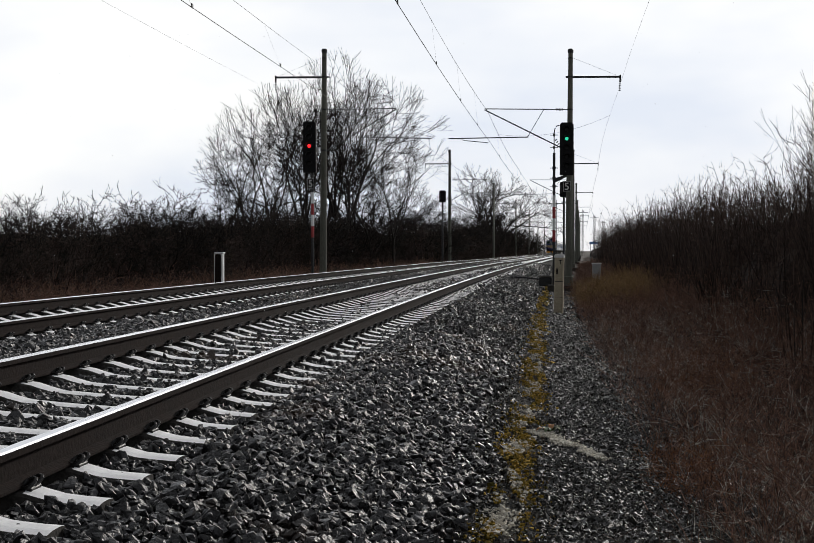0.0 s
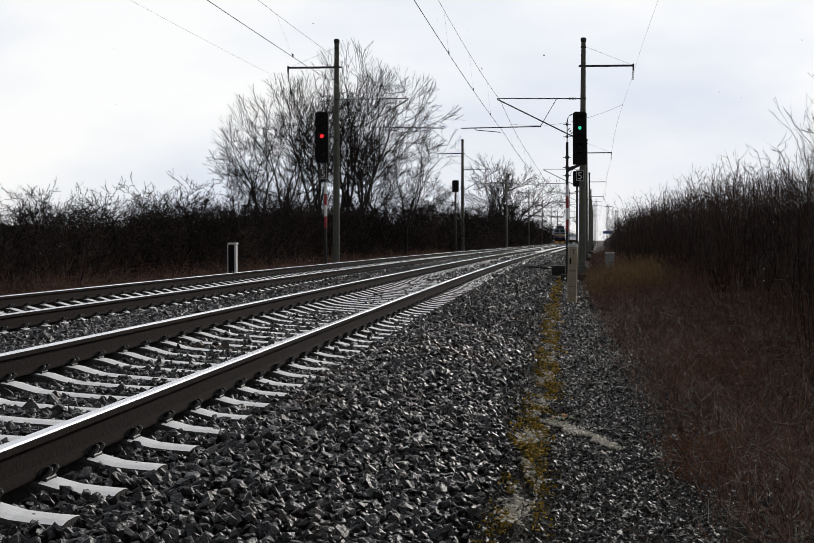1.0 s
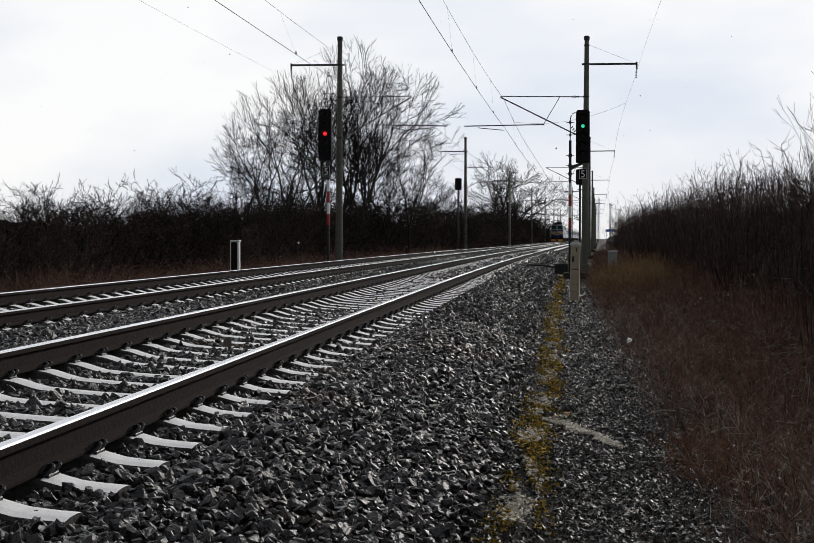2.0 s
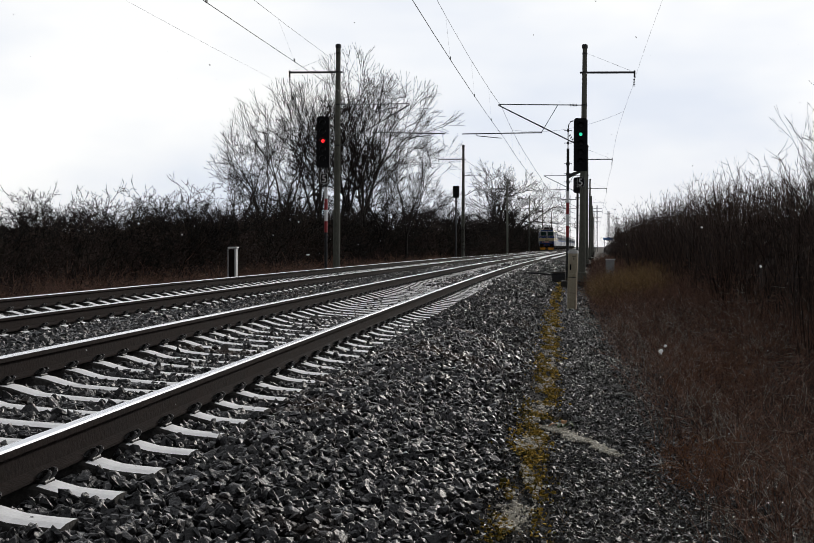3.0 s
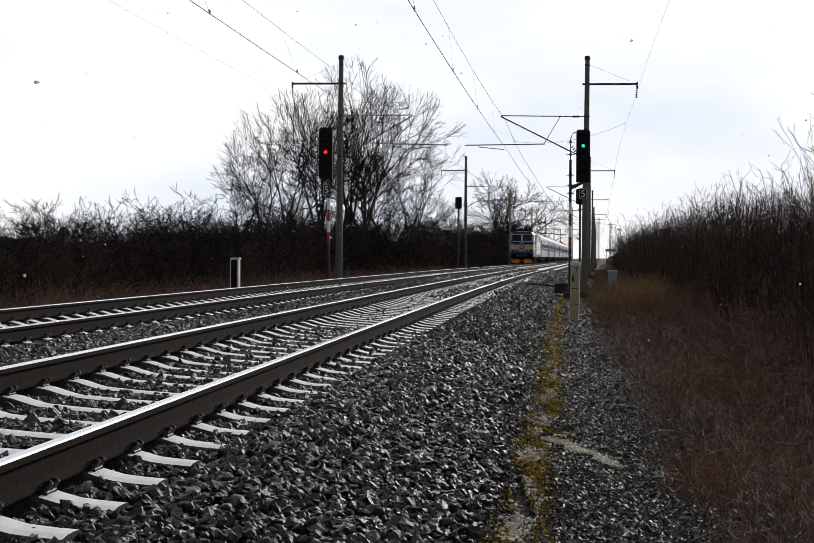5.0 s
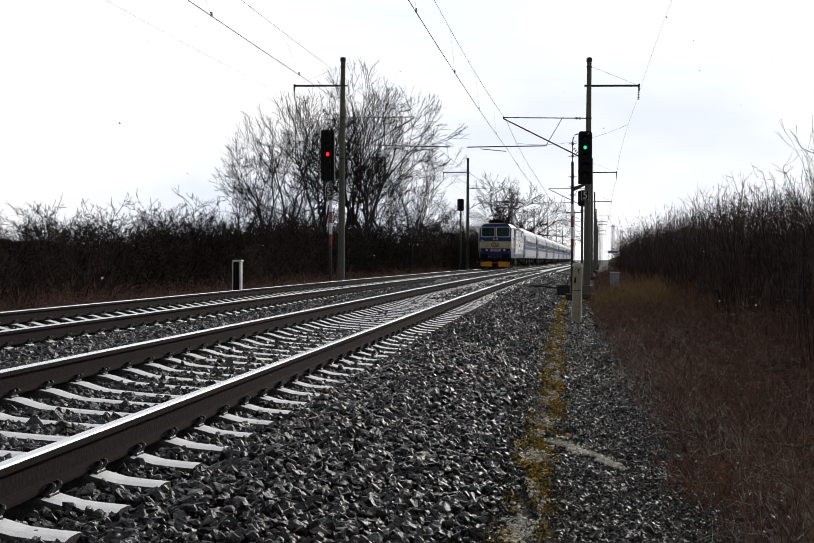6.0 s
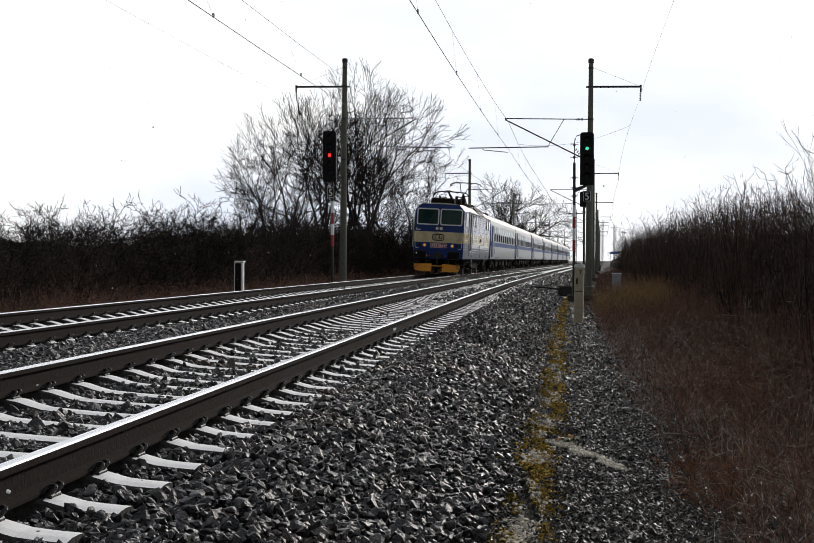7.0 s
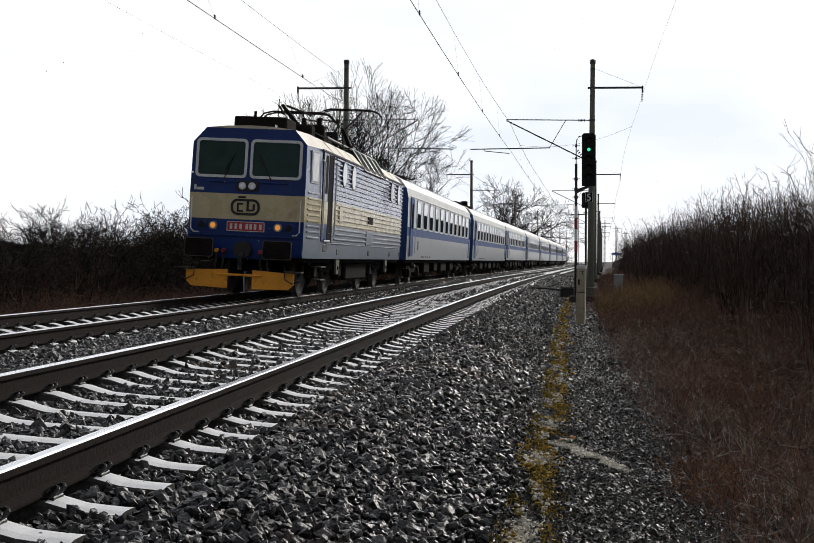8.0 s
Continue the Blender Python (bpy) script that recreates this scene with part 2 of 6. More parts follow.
def fast_mesh(name, verts, faces, mats, slots=None, smooth=False):
    """A large mesh straight from arrays; faces all have the same number of corners."""
    verts, faces = np.asarray(verts, dtype=np.float32), np.asarray(faces, dtype=np.int32)
    me = bpy.data.meshes.new(name)
    k = faces.shape[1]
    me.vertices.add(len(verts))
    me.vertices.foreach_set("co", verts.ravel())
    me.loops.add(faces.size)
    me.loops.foreach_set("vertex_index", faces.ravel())
    me.polygons.add(len(faces))
    me.polygons.foreach_set("loop_start", np.arange(0, faces.size, k, dtype=np.int32))
    me.polygons.foreach_set("loop_total", np.full(len(faces), k, dtype=np.int32))
    for m in mats if isinstance(mats, (list, tuple)) else [mats]:
        me.materials.append(m)
    if slots is not None:
        me.polygons.foreach_set("material_index", np.asarray(slots, dtype=np.int32))
    me.polygons.foreach_set("use_smooth", np.full(len(faces), smooth))
    me.update(calc_edges=True)
    me.validate()
    return me


def rounded(cx, cz, w, h, r, n=4):
    """Outline of a rectangle with round corners."""
    out = []
    for sx, sz, a0 in ((1, 1, 0), (-1, 1, 90), (-1, -1, 180), (1, -1, 270)):
        for i in range(n + 1):
            a = radians(a0 + 90 * i / n)
            out.append((cx + sx * (w / 2 - r) + r * math.cos(a), cz + sz * (h / 2 - r) + r * math.sin(a)))
    return out


def ring_geo(outer, inner, lo, hi, axis="y"):
    g = Geo()
    put = {"x": lambda a, b, c: (c, a, b), "y": lambda a, b, c: (a, c, b)}[axis]
    n = len(outer)
    g.v = [put(a, b, c) for c in (lo, hi) for o in (outer, inner) for a, b in o]
    for i in range(n):
        j = (i + 1) % n
        g.f += [(i, j, n + j, n + i), (2 * n + i, 2 * n + j, 3 * n + j, 3 * n + i), (i, j, 2 * n + j, 2 * n + i), (n + i, n + j, 3 * n + j, 3 * n + i)]
    g.s = [0] * len(g.f)
    return g


# ---- the line: a gentle right-hand curve that runs out into a straight ----
CURVE, CURVE_END = 0.000412, 88.1
TRACK_X, TRACK_GAP = -3.109, 4.0
CANT = (0.093, 0.070)
RISE = (0.0, 0.031)
RAIL_H = 0.172


def swing(y):
    y = np.maximum(np.asarray(y, dtype=float), -60)
    return np.where(y < CURVE_END, CURVE * y * y / 2, CURVE * CURVE_END ** 2 / 2 + CURVE * CURVE_END * (y - CURVE_END))


def bend(y):
    """How far the line has turned at y, as a slope."""
    return CURVE * min(max(y, -60), CURVE_END)


def middle(y, track):
    return TRACK_X - TRACK_GAP * track + swing(y)


def cant(y, track):
    return CANT[track] * np.clip((CURVE_END + 30 - np.asarray(y, dtype=float)) / 30, 0, 1)


def rail_z(y, track, off):
    return RISE[track] - cant(y, track) * off / 1.5


# ground height across the line, by the distance from the middle of the first track
CROSS = [(-400, -1.5), (-60, -1.4), (-16, -1.05), (-9.0, -0.95), (-7.0, -0.85), (-5.75, -0.30), (-5.2, -0.31), (-3.2, -0.33), (-3.0, -0.25), (-2.5, -0.16), (-1.5, -0.12), (-1.15, -0.16), (-0.9, -0.31), (0, -0.31), (1.10, -0.345), (1.45, -0.30), (1.75, -0.36),
         (2.95, -0.74), (3.5, -0.78), (4.2, -0.88), (5.5, -0.85), (7.5, -0.55), (14, -0.6), (60, -1.2), (400, -1.5)]


def ground_z(off):
    return np.interp(off, [c[0] for c in CROSS], [c[1] for c in CROSS])


def lattice(offs, ys, z_of):
    """Corners and faces of a sheet over offsets from the line and stations along it."""
    o, y = np.meshgrid(offs, ys)
    x = TRACK_X + swing(y) + o
    z = z_of(o, y)
    vs = np.stack([x, y, z], -1).reshape(-1, 3)
    n, m = len(offs), len(ys)
    i = (np.arange(m - 1)[:, None] * n + np.arange(n - 1)[None, :]).ravel()
    return vs, np.stack([i, i + 1, i + n + 1, i + n], 1)


rng = np.random.default_rng(7)


def lumps(o, y, s, seed=0):
    """Cheap smooth unevenness."""
    r = np.random.default_rng(100 + seed)
    z = 0
    for k in range(7):
        a, ph, f = r.uniform(0, 6.28), r.uniform(0, 6.28), s * (1 + 0.45 * k)
        z = z + np.sin((o * math.cos(a) + y * math.sin(a)) * f + ph) / (1 + 0.5 * k)
    return z / 3


# one ground sheet out to the horizon
g_off = np.concatenate([np.geomspace(2500, 20, 24) * -1, np.arange(-19, 19.01, 0.5), np.geomspace(20, 2500, 24)])
g_y = np.concatenate([np.linspace(-300, -10, 12), np.arange(-8, 60, 0.6), np.geomspace(60.5, 4000, 60)])
vs, fs = lattice(g_off, g_y, lambda o, y: ground_z(o) - 0.07 + 0.05 * lumps(o, y, 1.1) * (np.abs(o + 2) > 5.4) - 0.05 * (np.abs(o + 2) < 4.6) - 0.20 * (np.abs(o + 2) < 1.6))
slots = np.zeros(len(fs), int)
fo = vs[fs][:, :, 0].mean(1) - TRACK_X - swing(vs[fs][:, :, 1].mean(1))
slots[(np.abs(fo) > 45)] = 1
slots[(fo > 2.0) & (fo < 4.6)] = 2
tagged(new("ground", fast_mesh("ground", vs, fs, [M_EARTH, M_FIELD, M_CESS], slots, True)), "dark winter soil with flat fields beyond", "ground", kind="structure")

# the bed under the stones
b_off = np.array([-7.1, -6.4, -5.75, -4.8, -3.2, -2.9, -2.5, -2.0, -1.5, -1.2, -0.9, 0.8, 1.42, 1.7, 2.3, 2.62])
vs, fs = lattice(b_off, np.concatenate([np.arange(-6, 90, 0.8), np.geomspace(91, 900, 60)]), lambda o, y: ground_z(o) - 0.02 - 0.06 * (np.abs(o + 2) < 3.6) - 0.03 * (np.abs(o + 2) < 1.2))
tagged(new("ballast_bed", fast_mesh("ballast_bed", vs, fs, M_BED, None, True)), "dark bed of crushed stone under both tracks", "ballast bed", kind="structure")


# ---- tracks ----
RAIL_SECTION = [(-0.075, -0.172), (0.075, -0.172), (0.075, -0.160), (0.014, -0.140), (0.009, -0.05), (0.036, -0.040), (0.036, -0.008),
                (0.028, 0.0), (-0.028, 0.0), (-0.036, -0.008), (-0.036, -0.040), (-0.009, -0.05), (-0.014, -0.140), (-0.075, -0.160)]
rail_ys = np.concatenate([np.arange(-4, 100, 1.0), np.geomspace(101, 1200, 70)])


def rail_mesh(track, off):
    n, m = len(RAIL_SECTION), len(rail_ys)
    vs = np.empty((m, n, 3))
    for j, (a, b) in enumerate(RAIL_SECTION):
        vs[:, j, 0] = middle(rail_ys, track) + off + a
        vs[:, j, 1] = rail_ys
        vs[:, j, 2] = rail_z(rail_ys, track, off) + b
    i = np.arange(m - 1)[:, None] * n
    j = np.arange(n)[None, :]
    f = np.stack([i + j, i + (j + 1) % n, i + n + (j + 1) % n, i + n + j], -1)
    slot = np.where((j >= 6) & (j <= 8), 1, 0) + 0 * i
    return fast_mesh("rail", vs.reshape(-1, 3), f.reshape(-1, 4)[:, ::-1], [M_RAIL, M_RAILTOP], slot.ravel())


def sleeper_mesh():
    """A pre-stressed concrete sleeper, higher under the rails, with thin snow on top."""
    g = Geo()
    xs = [-1.21, -1.08, -0.99, -0.92, -0.86, -0.66, -0.58, -0.50, -0.40, -0.2, 0, 0.2, 0.40, 0.50, 0.58, 0.66, 0.86, 0.92, 0.99, 1.08, 1.21]
    tops = [-0.026, -0.025, -0.021, -0.008, 0.004, 0.004, -0.004, -0.024, -0.044, -0.050, -0.052,
            -0.050, -0.044, -0.024, -0.004, 0.004, 0.004, -0.008, -0.021, -0.025, -0.026]
    rows = []
    for x, t in zip(xs, tops):
        z = -0.180 + t
        rows.append([(x, -0.145, z - 0.16), (x, -0.112, z - 0.014), (x, -0.100, z), (x, -0.04, z + 0.008), (x, 0.04, z + 0.007), (x, 0.095, z), (x, 0.110, z - 0.014), (x, 0.145, z - 0.16)])
    n = 8
    vs = [p for r in rows for p in r]
    for i in range(len(xs) - 1):
        for j in range(n - 1):
            seat = 0.65 < abs((xs[i] + xs[i + 1]) / 2) < 0.87
            g.add([], [])
            g.f.append((i * n + j, i * n + j + 1, (i + 1) * n + j + 1, (i + 1) * n + j))
            g.s.append(1 if 2 <= j <= 4 and not seat else 0)
    g.v = vs
    g.f += [tuple(range(n)), tuple((len(xs) - 1) * n + j for j in range(n))]
    g.s += [0, 0]
    return g.mesh("sleeper", [M_CONC, M_SNOW])


def clip_geo():
    """A rail clip: base plate shoulder, bent spring loop and bolt."""
    g = Geo()
    for e in (-1, 1):
        loop = [(0.034 + 0.034 * math.cos(a), e * 0.042 + 0.032 * math.sin(a), 0.022 + 0.024 * math.sin(a + 0.6))
                for a in (i * 2 * math.pi / 10 for i in range(11))]
        g.tube(loop, 0.0115, 6)
    g.box(-0.015, -0.070, -0.03, 0.060, 0.070, 0.004, 0.006)
    g.tube([(0.035, 0, -0.01), (0.035, 0, 0.050)], 0.013, 6)
    g.tube([(0.035, 0, 0.022), (0.035, 0, 0.036)], 0.024, 6)
    return g


SLEEPER = sleeper_mesh()
CLIP = clip_geo().mesh("clip", M_CLIP)
N_OWN = (150, 150)
SL_STEP = 0.61
SL_START = (5.65 - SL_STEP * 16, 5.65 - SL_STEP * 16 + 0.1)


def joined(name, mesh, poses, mats):
    """Many copies of one mesh joined into one."""
    vs = np.array([v.co[:] for v in mesh.vertices])
    fs = [tuple(p.vertices) for p in mesh.polygons]
    sl = [p.material_index for p in mesh.polygons]
    V, F, S = [], [], []
    for k, m in enumerate(poses):
        a = np.array(m)
        V.append(vs @ a[:3, :3].T + a[:3, 3])
        F += [tuple(i + k * len(vs) for i in f) for f in fs]
        S += sl
    me = bpy.data.meshes.new(name)
    me.from_pydata(np.concatenate(V).tolist(), [], F)
    for m in mats:
        me.materials.append(m)
    me.polygons.foreach_set("material_index", S)
    return me


def build_track(t):
    top = new("track_%d" % (t + 1))
    tagged(top, "railway track on snow-dusted concrete sleepers", "railway track", kind="structure")
    for off in (-0.7535, 0.7535):
        r = part("rail", rail_mesh(t, off), None, top, "worn steel rail with a bright running face")
    rest, clips = [], []
    for i in range(430):
        y = SL_START[t] + SL_STEP * i
        m = pose(float(middle(y, t)), y, RISE[t], 0, math.degrees(float(cant(y, t)) / 1.5), -math.degrees(bend(y)))
        if i < N_OWN[t]:
            m = m @ pose(0, 0, rng.uniform(-0.006, 0.002), 0, 0, rng.uniform(-0.4, 0.4))
            s = part("sleeper", SLEEPER, None, top, at=m)
        else:
            rest.append(m)
        if i < 108:
            for off in (-0.7535, 0.7535):
                for side in (-1, 1):
                    c = pose(off + side * 0.078, 0, -0.162, 0, 0, 0 if side > 0 else 180)
                    if i < 50:
                        part("clip", CLIP, None, s, at=c @ Matrix.Scale(0.88, 4))
                    else:
                        clips.append(m @ c @ Matrix.Scale(0.88, 4))
    tagged(part("sleeper_row", joined("sleeper_row", SLEEPER, rest, [M_CONC, M_SNOW]), None, top), kind="stuff")
    tagged(part("clip_row", joined("clip_row", CLIP, clips, [M_CLIP]), None, top), kind="stuff")


# ---- loose stone ----
def rock_shapes(count, seed, corners=10):
    """Small angular stones as triangles: corners and faces of each."""
    r, out = random.Random(seed), []
    for _ in range(count):
        bm = bmesh.new()
        for _ in range(corners):
            v = Vector((r.gauss(0, 1), r.gauss(0, 1), r.gauss(0, 1))).normalized() * r.uniform(0.8, 1.05)
            bm.verts.new((v.x * 1.15, v.y * 0.88, v.z * 0.66))
        bmesh.ops.convex_hull(bm, input=bm.verts[:])
        bmesh.ops.delete(bm, geom=[v for v in bm.verts if not v.link_faces], context="VERTS")
        bmesh.ops.triangulate(bm, faces=bm.faces[:])
        bm.verts.index_update()
        out.append((np.array([v.co[:] for v in bm.verts]), np.array([[v.index for v in f.verts] for f in bm.faces])))
        bm.free()
    return out


def scatter(shapes, places, sizes, flat=1.0, seed=1):
    """Turned and sized copies of the shapes at the places, as one set of triangles."""
    r = np.random.default_rng(seed)
    kind = r.integers(0, len(shapes), len(places))
    V, F, base = [], [], 0
    for k, (sv, sf) in enumerate(shapes):
        ix = np.nonzero(kind == k)[0]
        if not len(ix):
            continue
        q = r.normal(size=(len(ix), 4)) * np.array([1, flat, flat, 1])
        q /= np.linalg.norm(q, axis=1)[:, None]
        w, x, y, z = q.T
        R = np.stack([1 - 2 * (y * y + z * z), 2 * (x * y - z * w), 2 * (x * z + y * w), 2 * (x * y + z * w), 1 - 2 * (x * x + z * z), 2 * (y * z - x * w),
                      2 * (x * z - y * w), 2 * (y * z + x * w), 1 - 2 * (x * x + y * y)], -1).reshape(-1, 3, 3)
        v = np.einsum("nij,vj->nvi", R, sv) * sizes[ix][:, None, None] + places[ix][:, None, :]
        V.append(v.reshape(-1, 3))
        F.append((sf[None] + (np.arange(len(ix)) * len(sv))[:, None, None] + base).reshape(-1, 3))
        base += len(ix) * len(sv)
    return np.concatenate(V), np.concatenate(F)


ROCKS = rock_shapes(14, 3, 12)
PEBBLES = rock_shapes(10, 4, 6)


def stones():
    P, S, Q, R = [], [], [], []
    for y0, y1, dens, size in ((4.5, 12, 840, 0.0305), (12, 19, 480, 0.036), (19, 34, 320, 0.039), (34, 62, 150, 0.050), (62, 110, 45, 0.078)):
        n = int((y1 - y0) * 9.9 * dens)
        o, y = rng.uniform(-6.8, 3.1, n), rng.uniform(y0, y1, n)
        x = TRACK_X + swing(y) + o
        keep = (x > -0.44 * y - 0.4) & ~((o > 2.5) & (rng.random(n) < (o - 2.5 - 0.06 * np.sin(y * 0.9)) * 4.2))
        # between the rails the stones lie lower than the sleeper tops
        z = ground_z(o)
        for t in (0, 1):
            u = np.abs(o + TRACK_GAP * t)
            side = o + TRACK_GAP * t
            inner = np.where(u > 0.80, -0.238, -0.256) + RISE[t] - cant(y, t) * side / 1.5
            z = np.where(u < 1.25, np.where(((side > 0) if t else (side < 0)) & (u > 0.86), np.maximum(z, inner), inner), z)
            ph = np.abs(((y - SL_START[t]) / SL_STEP + 0.5) % 1 - 0.5) * SL_STEP
            heaped = ((side > 0) if t else (side < 0)) & (u > 0.98)
            keep &= ~((u < 1.22) & (ph < 0.135) & ~heaped) | ((u > 1.02) & (u < 1.22) & (rng.random(n) < 0.12) & (y < 40)) | ((u < 0.6) & (rng.random(n) < np.where(y > 34, 0.30, 0.035)))
            keep &= ~((np.abs(u - 0.7535) < 0.11) & (ph < 0.2))
            keep &= ~(np.abs(u - 0.7535) < 0.085)
        if 19 <= y0 < 34:
            z = z - size * 0.45
        s = size * rng.lognormal(0, 0.25, n)
        zz = z + rng.normal(0, 0.012, n) + s * 0.2
        (P if y0 < 19 else Q).append(np.stack([x, y, zz], -1)[keep])
        (S if y0 < 19 else R).append(s[keep])
    v, f = scatter(ROCKS, np.concatenate(P), np.concatenate(S), 0.42, 5)
    v2, f2 = scatter(PEBBLES, np.concatenate(Q), np.concatenate(R), 0.9, 15)
    v, f = np.concatenate([v, v2]), np.concatenate([f, f2 + len(v)])
    tagged(new("ballast_stones", fast_mesh("ballast_stones", v, f, M_STONE)), "loose dark grey crushed-stone ballast, lightly dusted", "ballast", kind="stuff")


# finer chippings on the cess path
def chippings():
    P, S = [], []
    for y0, y1, dens, size in ((5, 11, 1900, 0.0175), (11, 18, 1050, 0.021), (18, 32, 470, 0.026), (32, 62, 130, 0.040)):
        n = int((y1 - y0) * 2.3 * dens)
        o, y = rng.uniform(2.5, 4.8, n), rng.uniform(y0, y1, n)
        keep = rng.random(n) < np.clip(1.6 - np.abs(o - 3.5) * 0.80, 0.0, 1) * np.where(np.abs(o - 2.99) < 0.13, 0.45, 1)
        z = ground_z(o) - 0.056 + 0.05 * lumps(o, y, 1.1)
        s = size * rng.lognormal(0, 0.35, n)
        P.append(np.stack([TRACK_X + swing(y) + o, y, z + 0.004], -1)[keep])
        S.append(s[keep])
    v, f = scatter(PEBBLES, np.concatenate(P), np.concatenate(S), 0.3, 6)
    tagged(new("path_chippings", fast_mesh("path_chippings", v, f, M_CHIP)), "fine grey stone chippings strewn along the cess", "gravel", kind="stuff")


# ---- bare trees and thicket ----
def sprigs(segments, sides=3):
    """Many tapering twigs (from, to, radius at each end) as faces with few sides."""
    a, b = np.array([s[0] for s in segments]), np.array([s[1] for s in segments])
    ra, rb = np.array([s[2] for s in segments]), np.array([s[3] for s in segments])
    return sprig_arrays(a, b, ra, rb, sides)


def sprig_arrays(a, b, ra, rb, sides=3):
    d = b - a
    d = d / np.maximum(np.linalg.norm(d, axis=1), 1e-6)[:, None]
    h = np.where(np.abs(d[:, 2:3]) < 0.9, np.array([[0, 0, 1.0]]), np.array([[1.0, 0, 0]]))
    u = np.cross(d, h)
    u /= np.linalg.norm(u, axis=1)[:, None]
    w = np.cross(u, d)
    ang = np.arange(sides) * 2 * np.pi / sides
    ring = u[:, None, :] * np.cos(ang)[None, :, None] + w[:, None, :] * np.sin(ang)[None, :, None]
    n = len(a)
    j = np.arange(sides)
    if rb is None:
        # fine twigs: slim pyramids, a little longer than their length so that the next one grows out of them
        V = np.concatenate([a[:, None, :] + ring * ra[:, None, None], (b + d * np.linalg.norm(b - a, axis=1)[:, None] * 0.25)[:, None, :]], 1)
        F = np.stack([j, (j + 1) % 3, np.full(3, 3)], 1)[None] + (np.arange(n) * 4)[:, None, None]
        return V.reshape(-1, 3), F.reshape(-1, 3)
    V = np.concatenate([a[:, None, :] + ring * ra[:, None, None], b[:, None, :] + ring * rb[:, None, None]], 1)
    f = np.stack([j, (j + 1) % sides, sides + (j + 1) % sides, sides + j], 1)
    F = f[None] + (np.arange(n) * 2 * sides)[:, None, None]
    return V.reshape(-1, 3), F.reshape(-1, 4)


def turned(r, d, angle):
    """A direction that leaves d by an angle in degrees, to a random side."""
    side = d.orthogonal().normalized()
    side.rotate(Matrix.Rotation(r.uniform(0, 6.28), 3, d))
    return (d * math.cos(radians(angle)) + side * math.sin(radians(angle))).normalized()


def branch(r, p, d, length, radius, depth, out, least=0.009, wiggle=0.10, up=0.05, angle=(18, 42), shrink=(0.55, 0.80), shoots=1.1, thick=0.035):
    """A crooked limb that sends out side shoots and ends in a fork; out: thick and fine lengths."""
    steps = 3 if depth < 2 else 4
    for i in range(steps):
        d = (d + Vector((r.gauss(0, wiggle), r.gauss(0, wiggle), r.gauss(0, wiggle) + up))).normalized()
        q = p + d * (length / steps)
        r0, r1 = radius * (1 - 0.38 * i / steps), radius * (1 - 0.38 * (i + 1) / steps)
        out[0 if radius > thick else 1].append((tuple(p), tuple(q), max(r0, least), max(r1, least)))
        if depth > 0 and i > 0 and i < steps - 1 and r.random() < shoots * 0.5:
            branch(r, q, turned(r, d, r.uniform(30, 62)), length * r.uniform(0.40, 0.65), r1 * r.uniform(0.4, 0.6), depth - 1, out, least, wiggle, up, angle, shrink, shoots, thick)
        p = q
    if depth > 0:
        for _ in range(r.choice((2, 2, 3))):
            branch(r, p, turned(r, d, r.uniform(*angle)), length * r.uniform(*shrink), radius * 0.62 * r.uniform(0.78, 1.0), depth - 1, out, least, wiggle, up, angle, shrink, shoots, thick)


def tree_meshes(seed, height, lean, stems=1, trunk=0.32, angle=(12, 32), depth=6, stout=0.0125, least=0.011):
    """One to three trunks that fork again and again into a domed, open crown."""
    r, out = random.Random(seed), ([], [])
    for k in range(stems):
        p = Vector((r.uniform(-0.5, 0.5) * k, r.uniform(-0.5, 0.5) * k, -0.3))
        d = Vector((lean + r.gauss(0, 0.07), r.gauss(0, 0.07), 1)).normalized()
        h = height * (1 if k == 0 else r.uniform(0.8, 0.95))
        branch(r, p, d, h * trunk, h * stout * (1 if k == 0 else 0.8), depth, out, least, 0.075, 0.035, angle, (0.62, 0.84), 1.1)
    tv, tf = sprigs(out[0], 7)
    cv, cf = sprigs(out[1], 3)
    return fast_mesh("trunk", tv, tf, M_BARK, None, True), fast_mesh("crown", cv, cf, M_TWIG)


TREES = [tree_meshes(q, 14.5, l, n) for q, l, n in ((11, -0.20, 1), (12, -0.10, 1), (13, 0.04, 1), (14, -0.26, 1))]
TREES += [tree_meshes(q, 12.0, l, 1, 0.27, (16, 44), 6, 0.019, 0.0125) for q, l in ((15, -0.05), (16, 0.06))]


def tree(k, x, y, z, size, turn, label):
    top = new("bare_tree")
    top.matrix_basis = pose(x, y, z, 0, 0, turn) @ Matrix.Scale(size, 4)
    part("trunk", TREES[k][0], None, top)
    part("crown", TREES[k][1], None, top, "mesh of fine leafless twigs")
    return tagged(top, label, "tree", "bare trees")


